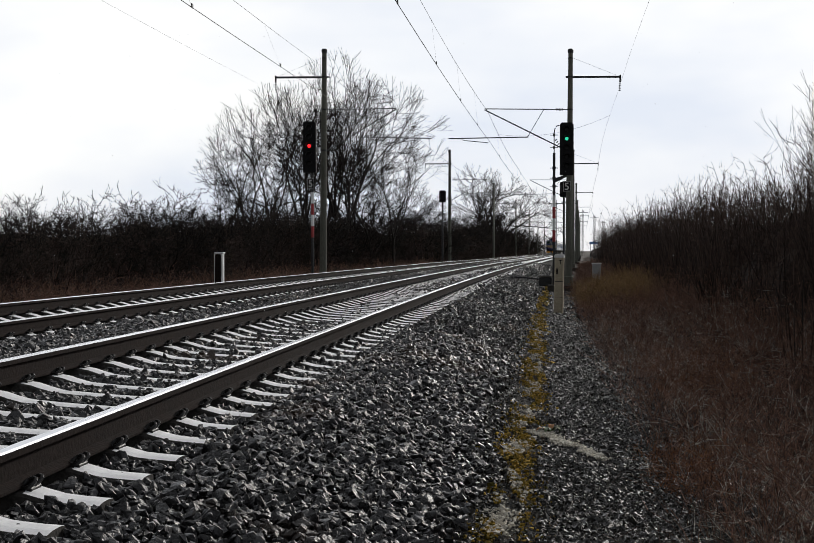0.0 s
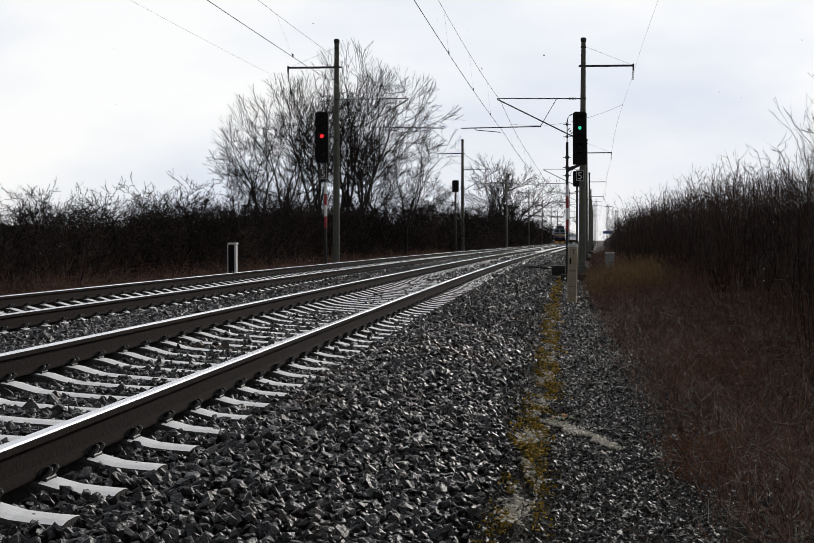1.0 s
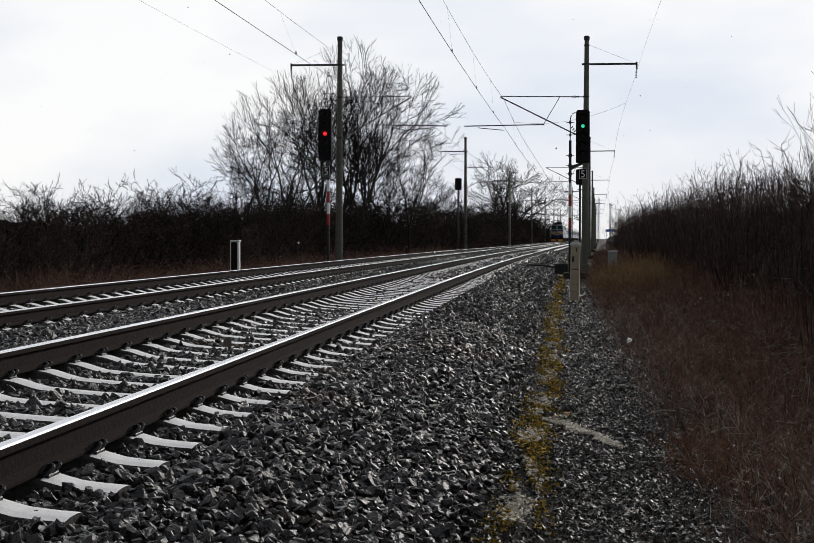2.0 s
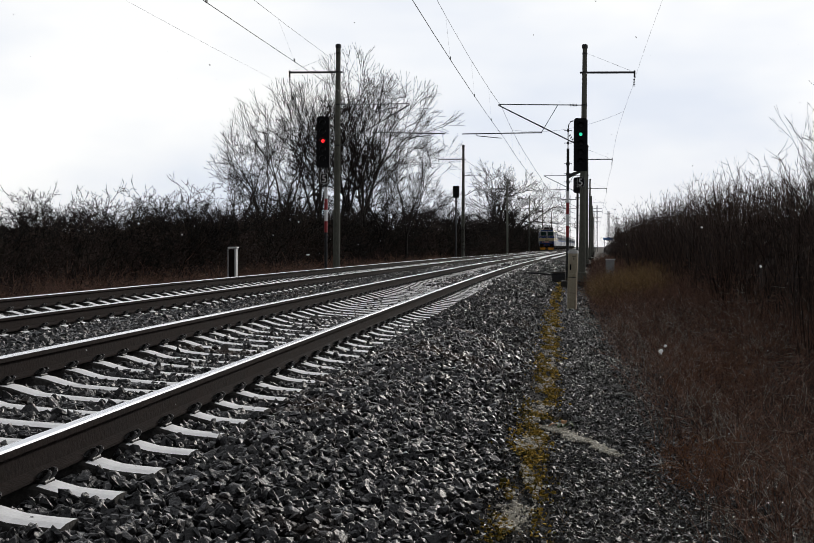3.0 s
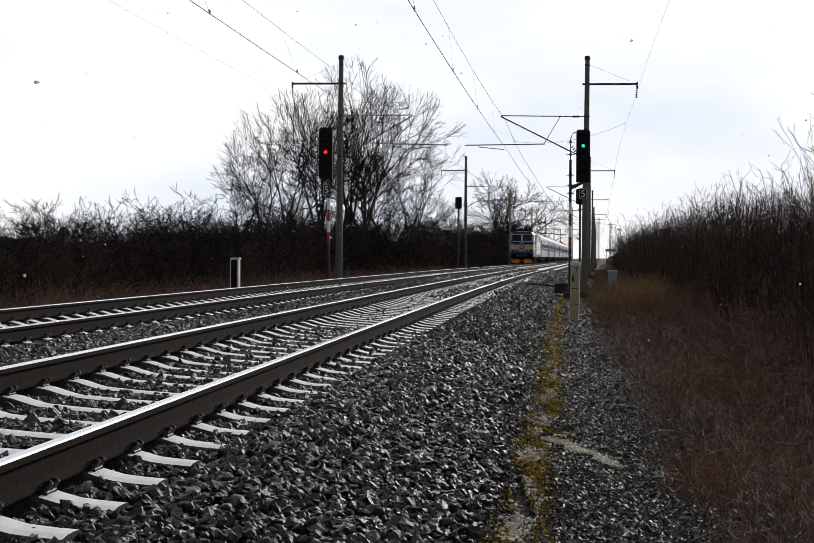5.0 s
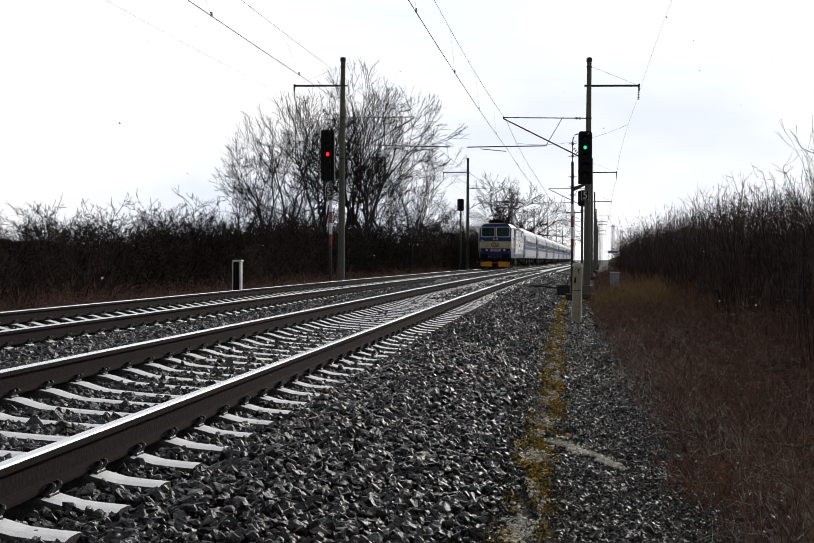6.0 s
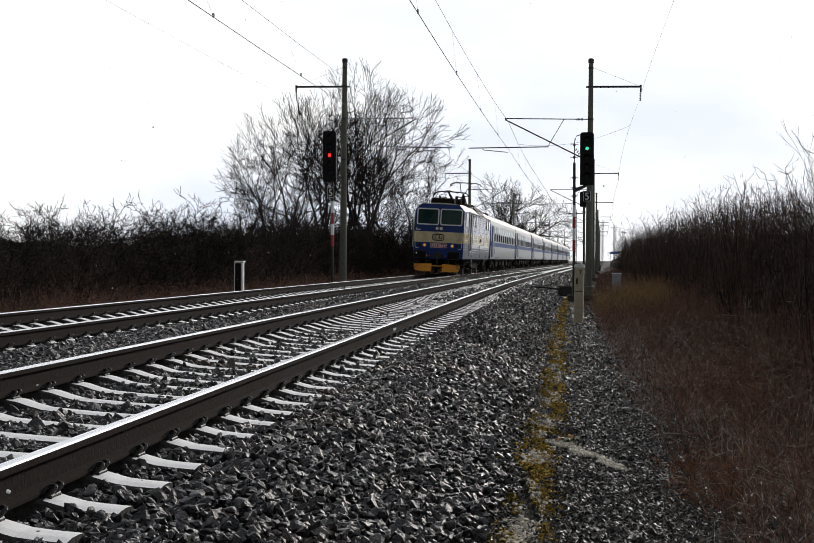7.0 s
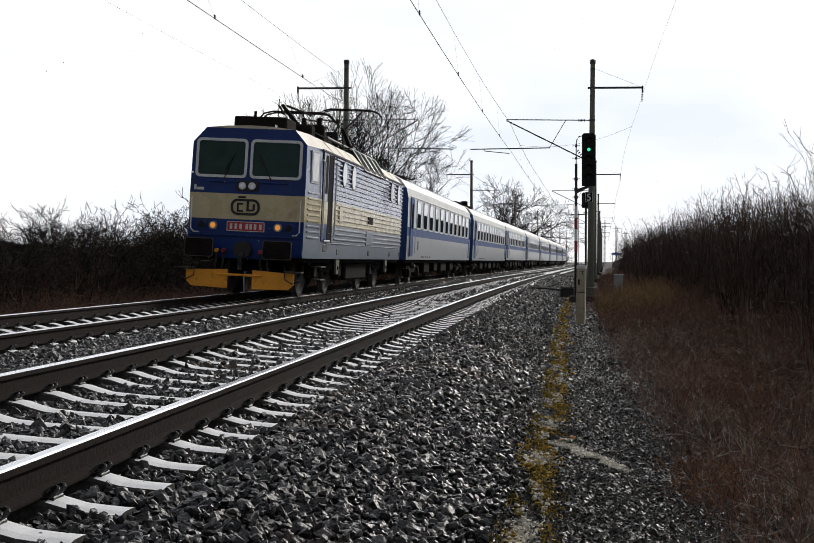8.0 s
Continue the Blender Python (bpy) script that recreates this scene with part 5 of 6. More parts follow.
def pantograph(parent, y, raised, e):
    """A single-arm pantograph on four insulators; e: which way its knee points."""
    g = Geo()
    for s in (-0.55, 0.55):
        g.tube([(s, y - 0.75, 4.20), (s, y + 0.75, 4.20)], 0.04, 6)
    for q in (-0.75, 0, 0.75):
        g.tube([(-0.6, y + q, 4.20), (0.6, y + q, 4.20)], 0.04, 6)
    top = part("pantograph", g, M_GRIME, parent, "raised current collector" if raised else "folded current collector")
    for s in (-0.55, 0.55):
        for q in (-0.7, 0.7):
            c = Geo()
            for i in range(4):
                c.tube([(s, y + q, 3.86 + 0.085 * i), (s, y + q, 3.91 + 0.085 * i)], 0.085, 9)
            part("insulator", c, M_GRIME, top)
    h = 5.62 if raised else 4.66
    knee = (0, y + e * (1.35 if raised else 1.5), 4.20 + (h - 4.20) * (0.48 if raised else 0.95))
    tip = (0, y - e * (0.1 if raised else 0.25), h - 0.06)
    part("lower_arm", Geo().tube([(0, y - e * 0.45, 4.3), knee], [0.06, 0.045], 7), M_GRIME, top)
    part("coupling_rod", Geo().tube([(0.15, y - e * 0.1, 4.25), (knee[0] + 0.08, knee[1] + e * 0.12, knee[2] - 0.06)], 0.022, 6), M_GRIME, top)
    for s in (-0.35, 0.35):
        part("upper_arm", Geo().tube([(knee[0] + s * 0.3, knee[1], knee[2]), (tip[0] + s, tip[1], tip[2])], 0.026, 6), M_GRIME, top)
    for q in (-0.16, 0.16):
        horn = [(-0.98, tip[1] + q, h - 0.20), (-0.86, tip[1] + q, h - 0.06), (-0.62, tip[1] + q, h), (0.62, tip[1] + q, h), (0.86, tip[1] + q, h - 0.06), (0.98, tip[1] + q, h - 0.20)]
        part("collector_strip", Geo().tube(horn, 0.024, 6), M_GRIME, top)
    part("head_frame", Geo().tube([(-0.4, tip[1] - 0.16, h - 0.04), (-0.4, tip[1] + 0.16, h - 0.04)], 0.02, 5).tube([(0.4, tip[1] - 0.16, h - 0.04), (0.4, tip[1] + 0.16, h - 0.04)], 0.02, 5), M_GRIME, top)


FACE = -7.87


def locomotive():
    top = new("electric_locomotive")
    sec = [(1.46, 0.93), (1.47, 1.28), (1.47, 1.73), (1.47, 2.30), (1.455, 3.44), (1.13, 3.77), (0.6, 3.82), (0.0, 3.84)]
    # sills and band take their own paints, upper sides the blue with sky sheen painted in; the ends are blue with the
    # same band
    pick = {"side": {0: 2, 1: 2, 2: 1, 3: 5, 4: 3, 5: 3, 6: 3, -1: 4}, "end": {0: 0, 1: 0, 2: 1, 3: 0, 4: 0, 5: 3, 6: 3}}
    ys = [(FACE, 0.895, 0.055), (FACE + 1.0, 1.0, 0.0), (0, 1, 0), (-FACE - 1.0, 1, 0), (-FACE, 0.895, -0.055)]
    body = part("body", shell(sec, ys, lambda w, j: pick[w][j]), [M_BLUE, M_CREAM, M_GREYBLUE, M_ROOFCREAM, M_GRIME, M_SKYBLUE_SIDE], top, "blue and cream body with light lower sides")

    def fy(z):
        return FACE + 0.055 * max(z - 2.3, 0)

    # front: two windscreens in pale frames, each with a wiper
    tilt = Matrix.Translation((0, FACE, 2.3)) @ Matrix.Rotation(-math.atan(0.055), 4, "X") @ Matrix.Translation((0, -FACE, -2.3))
    for s in (-1, 1):
        cx = s * 0.622
        fr = part("windscreen_frame", ring_geo(rounded(cx, 3.09, 1.18, 0.88, 0.11), rounded(cx, 3.09, 1.06, 0.76, 0.06), FACE - 0.035, FACE + 0.02), M_ALU, top, at=tilt)
        part("windscreen", Geo().prism(rounded(cx, 3.09, 1.08, 0.78, 0.06), FACE - 0.015, FACE + 0.01), M_CABGLASS, fr, "dark tinted pane")
        part("wiper", Geo().tube([(cx + s * -0.08, FACE - 0.05, 2.62), (cx + (0.25 if s < 0 else -0.36), FACE - 0.05, 3.10)], 0.012, 5), M_RUBBER, fr)
        part("wiper_blade", Geo().tube([(cx + (0.1 if s < 0 else -0.22), FACE - 0.04, 2.86), (cx + (0.31 if s < 0 else -0.40), FACE - 0.04, 3.2)], 0.014, 5), M_RUBBER, fr)
        part("step_rail", Geo().tube([(cx - 0.3, FACE - 0.05, 2.56), (cx + 0.3, FACE - 0.05, 2.56)], 0.014, 5), M_BLUE, top)
        # upper headlamps, lower lamps
        lamp = part("upper_headlamp", Geo().tube([(s * 0.11, FACE - 0.05, 2.48), (s * 0.11, FACE + 0.02, 2.48)], 0.085, 14), M_ALU, top)
        part("reflector", Geo().tube([(s * 0.11, FACE - 0.056, 2.48), (s * 0.11, FACE - 0.045, 2.48)], 0.066, 14), M_CHROME, lamp)
        lamp = part("headlamp", Geo().tube([(s * 0.74, FACE - 0.06, 1.58), (s * 0.74, FACE + 0.02, 1.58)], 0.095, 14), M_GREYBLUE, top)
        part("lamp_glass", Geo().tube([(s * 0.74, FACE - 0.08, 1.58), (s * 0.74, FACE - 0.05, 1.58)], [0.045, 0.07], 14), M_HEADLAMP, lamp, "glowing amber lamp glass")
        lamp = part("tail_lamp", Geo().tube([(s * 1.0, FACE - 0.05, 1.58), (s * 1.0, FACE + 0.02, 1.58)], 0.10, 14), M_BLUE, top)
        part("lamp_glass", Geo().tube([(s * 1.0, FACE - 0.06, 1.58), (s * 1.0, FACE - 0.045, 1.58)], 0.075, 14), M_LENS, lamp)
        part("handrail", Geo().tube([(s * 1.24, FACE - 0.02, 2.2), (s * 1.24, FACE - 0.09, 2.17), (s * 1.24, FACE - 0.09, 1.5), (s * 1.17, FACE - 0.09, 1.42), (s * 1.07, FACE - 0.02, 1.42)], 0.016, 6), M_ALU, top)
        # buffers with large rectangular heads
        b = part("buffer", Geo().tube([(s * 0.875, FACE + 0.05, 1.06), (s * 0.875, FACE - 0.56, 1.06)], [0.17, 0.12], 12), M_GRIME, top)
        part("buffer_head", Geo().prism(rounded(s * 0.875, 1.08, 0.63, 0.40, 0.05), FACE - 0.62, FACE - 0.56), M_GRIME, b, "worn rectangular buffer head")
        part("buffer_edge", ring_geo(rounded(s * 0.875, 1.08, 0.64, 0.41, 0.05), rounded(s * 0.875, 1.08, 0.605, 0.375, 0.04), FACE - 0.625, FACE - 0.60), M_WHEEL, b)
        # plough blades
        g = Geo()
        o = [(s * 0.28, 0.20), (s * 1.10, 0.22), (s * 1.22, 0.34), (s * 1.22, 0.58), (s * 0.28, 0.62)]
        g.prism(o, FACE - 0.34, FACE - 0.30)
        pl = part("snow_plough", g, M_YELLOW, top, "orange-yellow plough blade")
        part("foot_step", Geo().box(min(s * 1.05, s * 1.42), FACE - 0.5, 0.60, max(s * 1.05, s * 1.42), FACE - 0.28, 0.63, 0.005), M_WHEEL, pl)
        part("plough_stay", Geo().tube([(s * 0.5, FACE - 0.3, 0.5), (s * 0.5, FACE + 0.4, 0.85)], 0.05, 6), M_GRIME, pl)
        for k, (x0, m) in enumerate(((0.42, M_RED), (0.58, M_YELLOW))):
            hose = part("air_hose", Geo().tube([(s * x0, FACE - 0.02, 1.02), (s * x0, FACE - 0.2, 0.98), (s * x0, FACE - 0.26, 0.75), (s * (x0 + 0.05), FACE - 0.2, 0.5), (s * (x0 + 0.02), FACE - 0.25, 0.42)], 0.026, 7), M_RUBBER, top)
            part("hose_tap", Geo().tube([(s * x0, FACE - 0.16, 1.03), (s * x0, FACE - 0.28, 1.02)], 0.045, 7), m, hose)
        part("cable", Geo().tube([(s * 1.0, FACE - 0.33, 0.75), (s * 1.03, FACE - 0.4, 0.45), (s * 1.2, FACE - 0.42, 0.36), (s * 1.33, FACE - 0.35, 0.42)], 0.015, 6), M_RUBBER, top)
    part("buffer_beam", Geo().prism([(-0.62, 0.86), (0.62, 0.86), (0.72, 0.98), (1.30, 0.98), (1.30, 1.3), (-1.30, 1.3), (-1.30, 0.98), (-0.72, 0.98)], FACE - 0.03, FACE + 0.1), M_BLUE, top)
    part("ledge", Geo().box(-1.28, FACE - 0.06, 1.35, 1.28, FACE + 0.02, 1.385, 0.008), M_BLUE, top)
    g = Geo().tube([(0, FACE - 0.02, 1.06), (0, FACE - 0.28, 1.06)], 0.19, 12).tube([(0, FACE - 0.2, 1.0), (0, FACE - 0.42, 0.9), (0, FACE - 0.4, 0.62)], 0.055, 7)
    part("coupling", g, M_RUBBER, top, "black drawgear with hanging screw coupling")
    part("drawbar_link", Geo().tube([(-0.5, FACE - 0.36, 0.5), (0.5, FACE - 0.36, 0.5)], 0.03, 6), M_YELLOW, top)
    part("lamp_panel", Geo().prism(rounded(0, 2.48, 0.50, 0.23, 0.04), FACE - 0.025, FACE + 0.02), M_RUBBER, top, "dark lamp panel")
    # name, emblem and number as plain shapes
    g = Geo().box(-1.22, FACE - 0.012, 2.36, -1.17, FACE + 0.01, 2.47).box(-1.15, FACE - 0.012, 2.36, -1.0, FACE + 0.01, 2.42)
    part("script_bar", g, M_ALU, top)
    em = part("emblem", ring_geo(rounded(-0.03, 2.01, 0.66, 0.36, 0.15, 5), rounded(-0.03, 2.01, 0.56, 0.26, 0.11, 5), FACE - 0.02, FACE + 0.01), M_RUBBER, top, "black rounded emblem")
    for x0, x1, z0, z1 in ((-0.22, -0.18, 1.90, 2.10), (-0.18, -0.08, 1.90, 1.94), (-0.18, -0.08, 2.06, 2.10), (0.0, 0.05, 1.92, 2.17), (0.05, 0.16, 1.92, 1.96), (0.14, 0.19, 1.94, 2.08), (-0.2, -0.02, 2.21, 2.25)):
        part("emblem_bar", Geo().box(x0, FACE - 0.02, z0, x1, FACE + 0.01, z1), M_RUBBER, em)
    pl = part("number_plate", Geo().box(-0.42, FACE - 0.025, 1.475, 0.42, FACE + 0.01, 1.675, 0.01), M_PLATE, top, "red plate with pale bars")
    for i, x in enumerate((-0.33, -0.22, -0.11, 0.03, 0.12, 0.22, 0.34)):
        part("figure_bar", Geo().box(x - 0.028, FACE - 0.03, 1.515, x + 0.028, FACE - 0.02, 1.635), M_ALU, pl)
    part("plate_rim", ring_geo(rounded(0, 1.575, 0.86, 0.22, 0.01, 1), rounded(0, 1.575, 0.83, 0.19, 0.01, 1), FACE - 0.028, FACE), M_ALU, pl)
    # sides
    for s in (-1, 1):
        X = s * 1.47

        def slab(y0, y1, z0, z1, d0, d1, m, name, label="", par=top, bev=0.006):
            return part(name, Geo().box(min(X + s * d0, X + s * d1), y0, z0, max(X + s * d0, X + s * d1), y1, z1, bev), m, par, label)

        # cab window, door, rails; the cab side turns in towards the front
        swingin = Matrix.Translation((X, FACE + 1.0, 0)) @ Matrix.Rotation(s * -math.atan(0.154), 4, "Z") @ Matrix.Translation((-X, -FACE - 1.0, 0))
        w = slab(FACE + 0.30, FACE + 0.80, 2.62, 3.36, -0.01, 0.014, M_GREYBLUE, "cab_window")
        w.matrix_basis = swingin
        slab(FACE + 0.36, FACE + 0.74, 2.67, 3.31, 0.0, 0.02, M_SKYPANE, "pane", "", w)
        for k in range(9):
            z = 1.38 + k * 0.125
            slab(FACE + 0.16, FACE + 0.92, z, z + 0.04, -0.005, 0.022, M_CREAM if 1.73 < z < 2.28 else (M_GREYBLUE if z < 1.73 else M_SKYBLUE_SIDE), "cab_rib").matrix_basis = swingin
        d = slab(FACE + 1.2, FACE + 2.3, 1.32, 3.40, -0.02, 0.005, M_BLUE, "cab_door", "recessed narrow cab door")
        slab(FACE + 1.22, FACE + 1.72, 2.28, 3.38, 0.0, 0.009, M_GREYBLUE, "door_leaf", "", d)
        slab(FACE + 1.22, FACE + 2.28, 1.74, 2.275, 0.0, 0.009, M_CREAM, "door_band", "", d)
        slab(FACE + 1.40, FACE + 1.70, 2.45, 3.34, 0.0, 0.014, M_GRIME, "door_window", "", d)
        # flat black slab paints the shade inside the door opening
        slab(FACE + 1.84, FACE + 2.28, 1.34, 3.38, 0.0, 0.012, M_GRIME, "door_recess", "dark slab painted as the shaded gap beside the door", d)
        slab(FACE + 1.14, FACE + 1.19, 1.32, 3.42, -0.01, 0.012, M_GRIME, "door_seal", "", d)
        slab(FACE + 2.31, FACE + 2.44, 1.32, 3.42, -0.01, 0.012, M_GRIME, "door_seal", "", d)
        # black block paints the shade in the step opening
        slab(FACE + 1.5, FACE + 1.95, 1.10, 1.27, -0.05, 0.006, M_RUBBER, "step_recess")
        slab(FACE + 1.4, FACE + 2.1, 1.33, 1.37, 0.0, 0.05, M_ALU, "door_sill")
        for a in (FACE + 1.08, FACE + 2.52):
            part("door_rail", Geo().tube([(X, a, 3.2), (X + s * 0.06, a, 3.15), (X + s * 0.06, a, 1.5), (X, a, 1.45)], 0.019, 6), M_ALU, top)
        # long pressed ribs
        for k in range(17):
            z = 1.38 + k * 0.122
            m = M_CREAM if 1.73 < z < 2.28 else (M_GREYBLUE if z < 1.73 else M_SKYBLUE_SIDE)
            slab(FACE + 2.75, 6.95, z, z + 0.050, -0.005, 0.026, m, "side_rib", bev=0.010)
        for yc in (-4.1, -2.75, 4.35, 5.85):
            oval = [(yc + 0.27 * math.cos(a), 3.04 + 0.295 * math.sin(a)) for a in (i * math.pi / 9 for i in range(18))]
            rim = [(yc + 0.30 * math.cos(a), 3.04 + 0.325 * math.sin(a)) for a in (i * math.pi / 9 for i in range(18))]
            w = part("oval_window", Geo().prism(rim, *sorted((X - s * 0.01, X + s * 0.034)), "x"), M_RUBBER, top)
            part("pane", Geo().prism(oval, *sorted((X, X + s * 0.039)), "x"), M_SKYPANE, w, "pale oval pane")
        slab(-4.55, -4.15, 1.85, 2.22, 0, 0.03, M_CREAM, "hatch")
        slab(0.0, 0.75, 1.92, 2.12, 0, 0.03, M_GRIME, "number_panel")
        slab(-0.3, 0.95, 1.32, 1.70, 0, 0.03, M_GREYBLUE, "hatch")
        for q in (-4.6, 0.2, 4.4, 6.6):
            slab(q, q + 0.28, 1.03, 1.17, -0.05, 0.004, M_RUBBER, "socket")
        slab(-6.1, 6.1, 1.285, 1.31, -0.005, 0.016, M_GREYBLUE, "sill_bead")
        # dark gutter under the slanted roof flank, seams across it
        part("gutter", Geo().box(min(X, X + s * 0.03), FACE + 0.95, 3.405, max(X, X + s * 0.03), -FACE - 0.95, 3.445), M_RUBBER, top)
        for q in (-5.4, -3.9, -2.4, 3.6, 5.2):
            part("roof_seam", Geo().tube([(s * 1.458, q, 3.445), (s * 1.135, q, 3.775)], 0.010, 5), M_ROOFCREAM, top)
        # roof louvres on the slanted flank
        for j in range(2):
            y0 = -1.1 + j * 2.06
            y1 = y0 + 2.02
            lv = part("roof_louvre", Geo().add([(s * 1.53, y0, 3.34), (s * 1.53, y1, 3.34), (s * 1.12, y1, 3.93), (s * 1.12, y0, 3.93), (s * 1.42, y0, 3.34), (s * 1.42, y1, 3.34), (s * 1.02, y1, 3.78), (s * 1.02, y0, 3.78)],
                                               [(0, 1, 2, 3), (4, 5, 6, 7), (0, 1, 5, 4), (1, 2, 6, 5), (2, 3, 7, 6), (3, 0, 4, 7)]), M_GRIME, top, "black louvred grille")
            for k in range(7):
                u = k / 6
                xx, zz = 1.535 - 0.41 * u, 3.345 + 0.59 * u
                part("slat", Geo().tube([(s * xx, y0, zz), (s * xx, y1, zz)], 0.008, 5), M_ALU if k in (0, 6) else M_GRIME, lv)
            for yy in (y0, (y0 + y1) / 2, y1):
                part("slat", Geo().tube([(s * 1.535, yy, 3.345), (s * 1.125, yy, 3.935)], 0.010, 5), M_ALU, lv)
        for y0, y1 in ((-6.0, -2.2), (0.9, 6.0)):
            part("roof_rail", Geo().tube([(s * 1.05, y0, 3.90), (s * 1.05, y1, 3.90)], 0.018, 6), M_GRIME, top)
    # roof
    part("air_unit", Geo().box(-0.62, FACE + 0.9, 3.76, 0.62, FACE + 1.9, 4.13, 0.03), M_GRIME, top, "dark square roof box")
    part("horn", Geo().tube([(-0.20, FACE + 1.2, 3.9), (-0.20, FACE + 1.2, 4.28)], 0.035, 8), M_GRIME, top)
    part("aerial", Geo().tube([(0.25, FACE + 1.6, 4.1), (0.25, FACE + 1.6, 4.62)], 0.012, 5), M_GRIME, top)
    part("roof_walk", Geo().box(-0.35, -5.5, 3.81, 0.35, 5.5, 3.85), M_STEEL, top)
    for i in range(9):
        part("roof_bead", Geo().tube([(-1.0 + 0.25 * i, FACE + 0.1, 3.79 - abs(i - 4) * 0.008), (-1.0 + 0.25 * i, FACE + 2.0, 3.80 - abs(i - 4) * 0.008)], 0.018, 5), M_ROOFCREAM, top)
    pantograph(top, -3.3, False, -1)
    pantograph(top, 4.6, True, -1)
    for y in (-2.6, -1.6, 0.8, 1.9, 2.8):
        c = Geo()
        for i in range(4):
            c.tube([(0.45, y, 3.9 + 0.085 * i), (0.45, y, 3.945 + 0.085 * i)], 0.09, 9)
        part("insulator", c, M_GRIME, top)
    for k, (x, y, w, h) in enumerate(((0.5, -4.6, 0.5, 0.42), (-0.4, -4.9, 0.5, 0.36), (0.2, -2.2, 0.7, 0.5), (-0.3, 2.4, 0.6, 0.45), (0.75, -3.9, 0.3, 0.5))):
        part("roof_switch", Geo().box(x - w / 2, y - w / 2, 3.78, x + w / 2, y + w / 2, 3.78 + h, 0.05).tube([(x, y, 3.78 + h), (x, y, 3.95 + h)], 0.06, 8).tube([(x, y, 3.92 + h), (x + 0.35, y + 0.3, 3.9 + h)], 0.02, 6), M_GRIME, top)
    part("bus_bar", Geo().tube([(0.45, -3.6, 4.20), (0.45, 3.9, 4.20)], 0.03, 6), M_STEEL, top)
    part("breaker", Geo().box(-0.3, -1.1, 3.9, 0.3, 0.2, 4.25, 0.05), M_GRIME, top)
    # running gear
    bogie(top, -4.15, 3.2, 0.625, 0.93)
    bogie(top, 4.15, 3.2, 0.625, 0.93)
    part("underframe", Geo().box(-1.3, -7.6, 0.82, 1.3, 7.6, 0.95, 0.02).box(-1.2, -1.7, 0.35, 1.2, 1.7, 0.85, 0.05), M_GRIME, top)
    for y in (-4.15, 4.15):
        for e in (-1, 1):
            hg = part("hanger", Geo().prism([(y - 0.24, 0.93), (y + 0.24, 0.93), (y + 0.15, 0.55), (y - 0.15, 0.55)], *sorted((e * 1.38, e * 1.43)), "x"), M_POLE, top, "grey suspension hanger")
            part("bolt", Geo().tube([(e * 1.40, y, 0.70), (e * 1.45, y, 0.70)], 0.05, 8), M_GRIME, hg)
    for e in (-1, 1):
        for z in (0.42, 0.72):
            part("cab_step", Geo().box(min(e * 1.22, e * 1.46), FACE + 1.45, z, max(e * 1.22, e * 1.46), FACE + 2.05, z + 0.03, 0.004), M_WHEEL, top)
    return tagged(top, "blue and cream electric locomotive hauling coaches on the track", "locomotive")


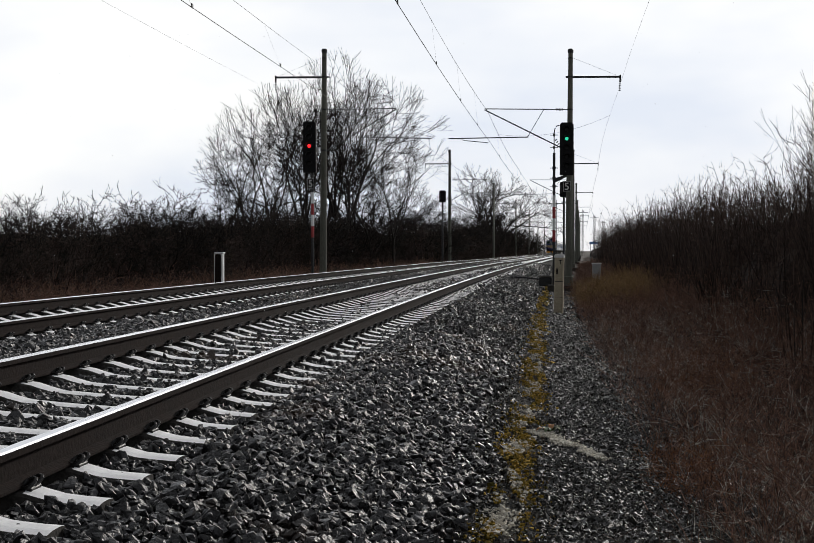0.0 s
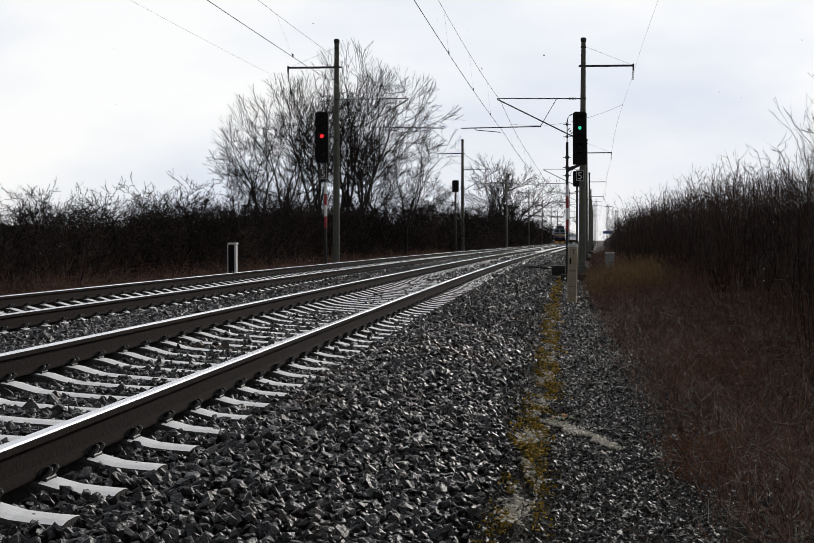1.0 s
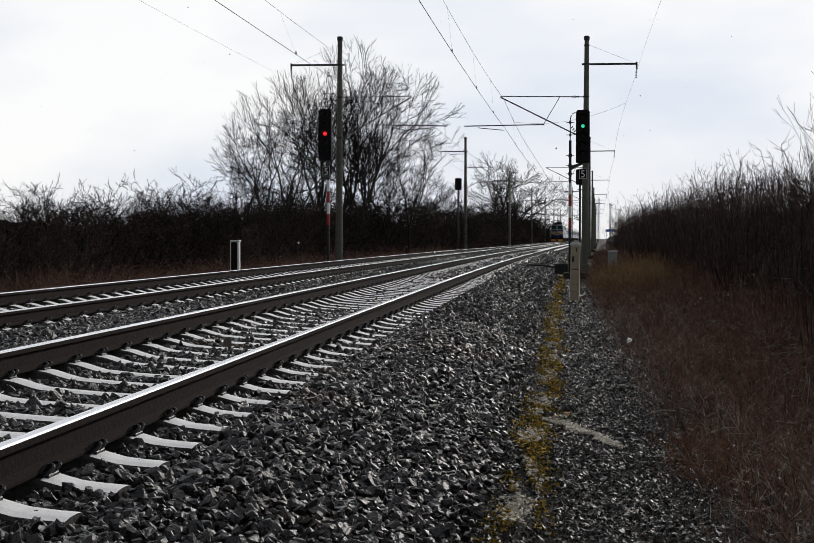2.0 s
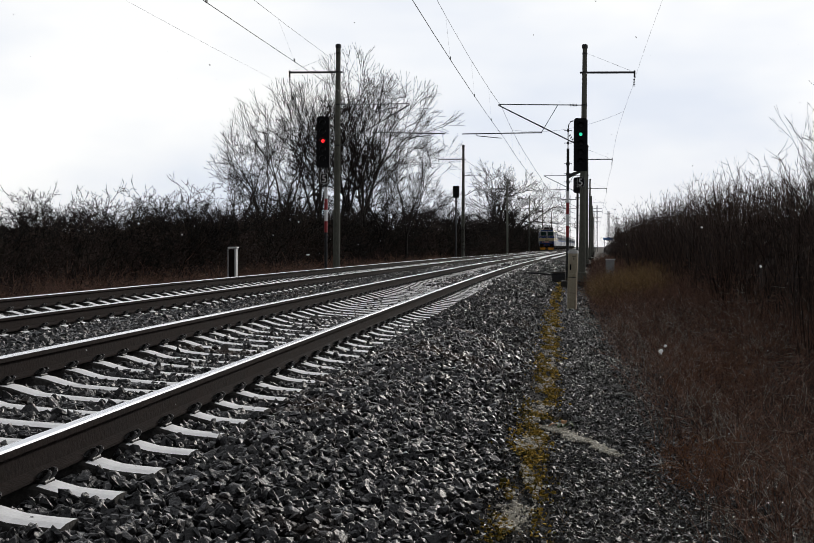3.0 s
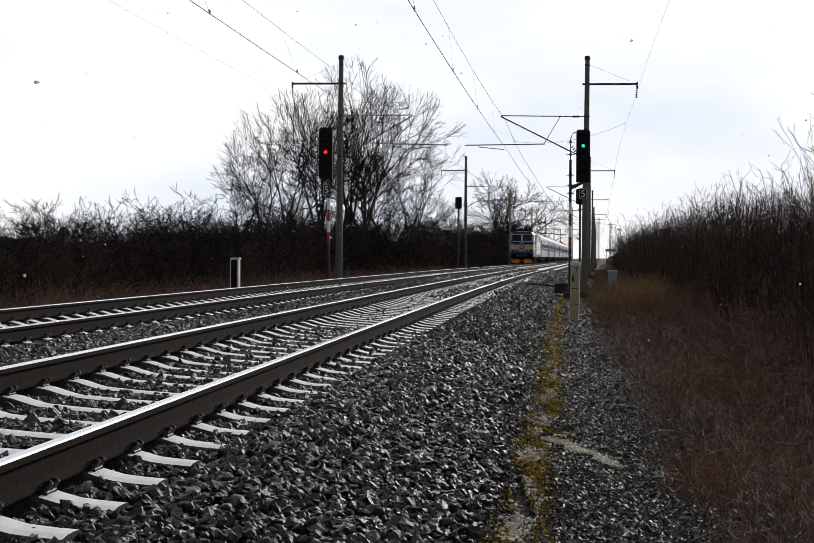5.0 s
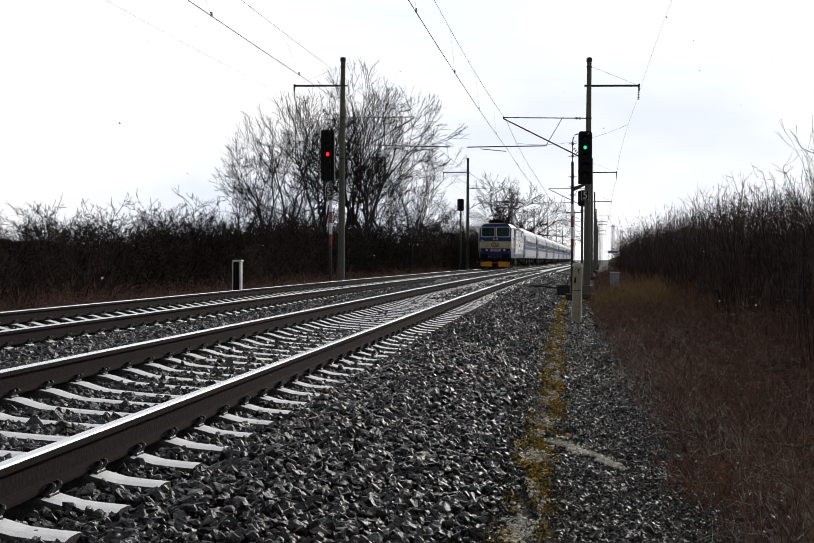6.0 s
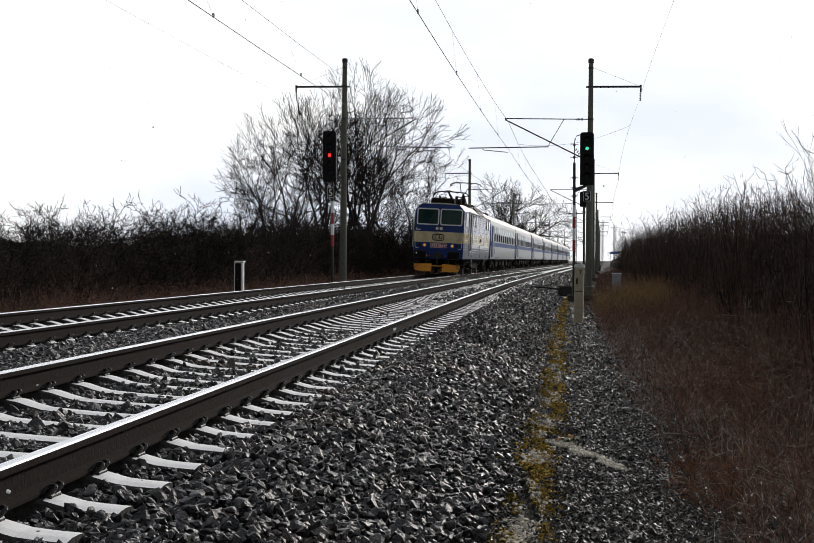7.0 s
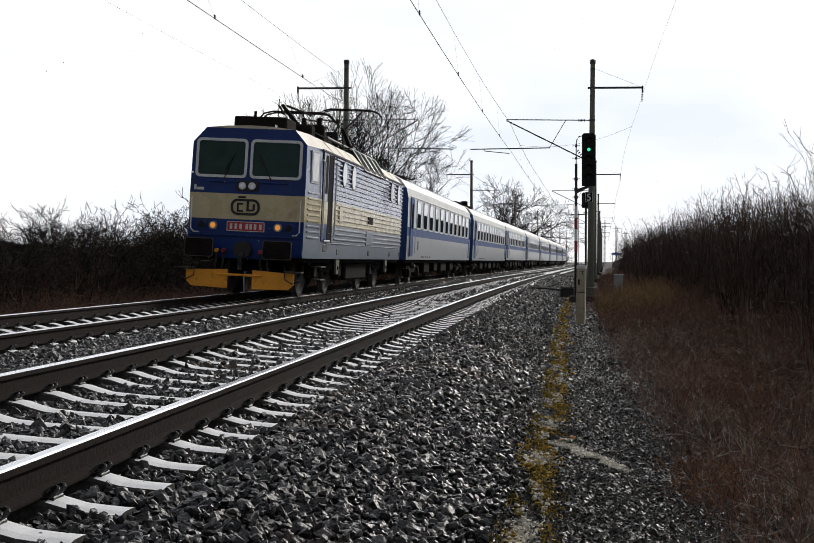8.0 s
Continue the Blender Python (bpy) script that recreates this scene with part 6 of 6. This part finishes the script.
def coach():
    top = new("passenger_coach")
    H = 12.25
    sec = [(1.40, 0.93), (1.41, 1.78), (1.41, 2.10), (1.40, 3.12), (1.31, 3.48), (1.08, 3.76), (0.70, 3.95), (0.32, 4.03), (0, 4.05)]
    pick = {0: 0, 1: 1, 2: 2, 3: 3, 4: 3, 5: 3, 6: 3, 7: 3, -1: 4}
    part("body", shell(sec, [(-H, 0.97, 0), (-H + 0.8, 1, 0), (H - 0.8, 1, 0), (H, 0.97, 0)], lambda w, j: pick[j] if w == "side" else (1 if j < 4 else 3)),
         [M_COACHGREY, M_COACHBLUE, M_COACHBAND, M_COACHROOF, M_GRIME], top, "light grey and blue body with silver roof")
    for e in (-1, 1):
        part("gangway", Geo().box(-0.6, min(e * H, e * (H + 0.9)), 1.1, 0.6, max(e * H, e * (H + 0.9)), 3.3, 0.05), M_RUBBER, top)
        for s in (-1, 1):
            y0, y1 = sorted((e * (H - 1.25), e * (H - 0.45)))
            d = part("entrance_door", Geo().box(min(s * 1.40, s * 1.425), y0, 1.05, max(s * 1.40, s * 1.425), y1, 3.15, 0.01), M_COACHBLUE, top, "dark blue folding door")
            part("door_window", Geo().box(min(s * 1.42, s * 1.435), y0 + 0.2, 2.05, max(s * 1.42, s * 1.435), y1 - 0.2, 2.95, 0.008), M_GLASS, d)
            part("handrail", Geo().tube([(s * 1.41, e * (H - 1.38), 2.0), (s * 1.48, e * (H - 1.38), 1.95), (s * 1.48, e * (H - 1.38), 1.2), (s * 1.41, e * (H - 1.38), 1.15)], 0.017, 6), M_ALU, top)
            part("step", Geo().box(min(s * 1.1, s * 1.42), y0, 0.55, max(s * 1.1, s * 1.42), y1, 0.6, 0.01), M_GRIME, top)
        part("roof_vent", Geo().tube([(0.75, e * 10.6, 3.85), (0.78, e * 10.6, 4.0)], [0.28, 0.2], 12), M_GRIME, top)
    for s in (-1, 1):
        X = s * 1.41
        for i in range(11):
            y = -9.6 + i * 1.92
            fr = part("window_frame", ring_geo(rounded(y, 2.60, 1.20, 1.08, 0.10, 3), rounded(y, 2.60, 1.08, 0.96, 0.06, 3), *sorted((X - s * 0.02, X + s * 0.02)), "x"), M_ALU, top)
            part("lower_pane", Geo().box(min(X - s * 0.01, X + s * 0.006), y - 0.55, 2.11, max(X - s * 0.01, X + s * 0.006), y + 0.55, 2.63), M_GLASS, fr, "dark glass")
            part("upper_pane", Geo().box(min(X - s * 0.008, X + s * 0.014), y - 0.55, 2.64, max(X - s * 0.008, X + s * 0.014), y + 0.55, 3.09), M_SKYPANE, fr, "upper sash painted pale like reflected sky")
        part("waist_bead", Geo().tube([(X, -H + 1.3, 2.10), (X, H - 1.3, 2.10)], 0.014, 4), M_COACHGREY, top)
        part("rain_strip", Geo().tube([(s * 1.41, -H + 0.4, 3.18), (s * 1.41, H - 0.4, 3.18)], 0.018, 4), M_COACHROOF, top)
        g = Geo()
        for i, w in enumerate((0.5, 0.16, 0.3, 0.22, 0.4)):
            y = -8.4 + i * 0.62
            g.box(min(X - s * 0.002, X + s * 0.006), y, 1.02, max(X - s * 0.002, X + s * 0.006), y + w, 1.07)
        g.box(min(X - s * 0.002, X + s * 0.006), -9.6, 1.3, max(X - s * 0.002, X + s * 0.006), -9.4, 1.62)
        part("lettering_bars", g, M_STEEL, top)
    for i in range(6):
        part("roof_bead", Geo().tube([(1.09, -10 + i * 4, 3.76), (0.7, -10 + i * 4, 3.96), (0, -10 + i * 4, 4.06)], 0.012, 4), M_COACHROOF, top)
    bogie(top, -8.6, 2.5, 0.46, 0.93)
    bogie(top, 8.6, 2.5, 0.46, 0.93)
    part("underframe", Geo().box(-1.25, -H + 0.2, 0.80, 1.25, H - 0.2, 0.95, 0.02), M_GRIME, top)
    for y, l, z in ((-4.8, 1.8, 0.38), (-1.6, 1.2, 0.45), (1.4, 2.2, 0.4), (4.9, 1.4, 0.42)):
        part("equipment_box", Geo().box(-1.15, y - l / 2, z, 1.2, y + l / 2, 0.82, 0.05), M_GRIME, top)
    for e in (-1, 1):
        for s in (-1, 1):
            part("buffer", Geo().tube([(s * 0.875, e * H, 1.06), (s * 0.875, e * (H + 0.85), 1.06)], [0.13, 0.10], 10).tube([(s * 0.875, e * (H + 0.85), 1.06), (s * 0.875, e * (H + 0.92), 1.06)], 0.22, 12), M_GRIME, top)
    return tagged(top, "grey and blue passenger coach with silver roof in a train", "railway coach", "coaches of the train")


def vehicle_rows(lag, bogies):
    """Poses along the second track; lag: metres from the train's front to the vehicle's middle."""
    rows = []
    for i in range(33):
        t = i * 0.25
        s = 28.35 + 39.6 * (8 - t) + 0.33 * (8 - t) ** 2 + lag
        a, b = s - bogies / 2, s + bogies / 2
        xa, xb = float(middle(a, 1)), float(middle(b, 1))
        tilt = math.degrees(float(cant(s, 1)) / 1.5)
        rows.append((t, pose((xa + xb) / 2, s, RISE[1], 0, tilt, -math.degrees(math.atan((xb - xa) / bogies)))))
    return rows


M_FLAKE = mat("falling_snow", (0.85, 0.86, 0.88), (0.95, 0.95, 0.96), 0.8, bump=0, spec=0.0)
fn, fl = M_FLAKE.node_tree.nodes, M_FLAKE.node_tree.links
f_mix, f_tr = fn.new("ShaderNodeMixShader"), fn.new("ShaderNodeBsdfTranslucent")
f_tr.inputs["Color"].default_value = (0.95, 0.95, 0.96, 1)
f_mix.inputs[0].default_value = 0.6
fl.new(fn["Principled BSDF"].outputs[0], f_mix.inputs[1])
fl.new(f_tr.outputs[0], f_mix.inputs[2])
fl.new(f_mix.outputs[0], fn["Material Output"].inputs["Surface"])


def flakes(seed, count, label):
    """Scattered snowflakes in a tall block of air."""
    r = np.random.default_rng(seed)
    y = 2.5 + 26 * r.random(count) ** 1.3
    x = -0.11 * y + r.uniform(-0.42, 0.42, count) * y
    p = np.stack([x, y, r.uniform(-2, 20, count)], -1)
    v, f = scatter(ROCKS[:4], p, 0.0036 * r.lognormal(0, 0.5, count), 1.0, seed)
    return tagged(new("snowfall", fast_mesh("snowfall", v, f, M_FLAKE)), label, "snowflakes", kind="stuff")


LOCO = locomotive()
COACHES = [coach()]
for _ in range(7):
    COACHES.append(copy_thing(COACHES[0], pose(0, 0, 0)))
SNOWFALL = [flakes(61 + i, 500, "sparse small snowflakes drifting down") for i in range(3)]


def motions():
    walk(LOCO, vehicle_rows(7.87, 8.3))
    for j, c in enumerate(COACHES):
        walk(c, vehicle_rows(-0.62 + 16.98 + 26.4 * (j + 0.5), 17.2))
    for i, s in enumerate(SNOWFALL):
        walk(s, [(t, pose(-0.5 * t * (0.6 + 0.3 * i) + 2, 0.1 * i * t, -(1.1 + 0.25 * i) * t)) for t in (0, 4, 8)])


for t in (0, 1):
    build_track(t)
stones()
chippings()
plants()
verge()
dock()
overhead()
lineside()
posts()

motions()
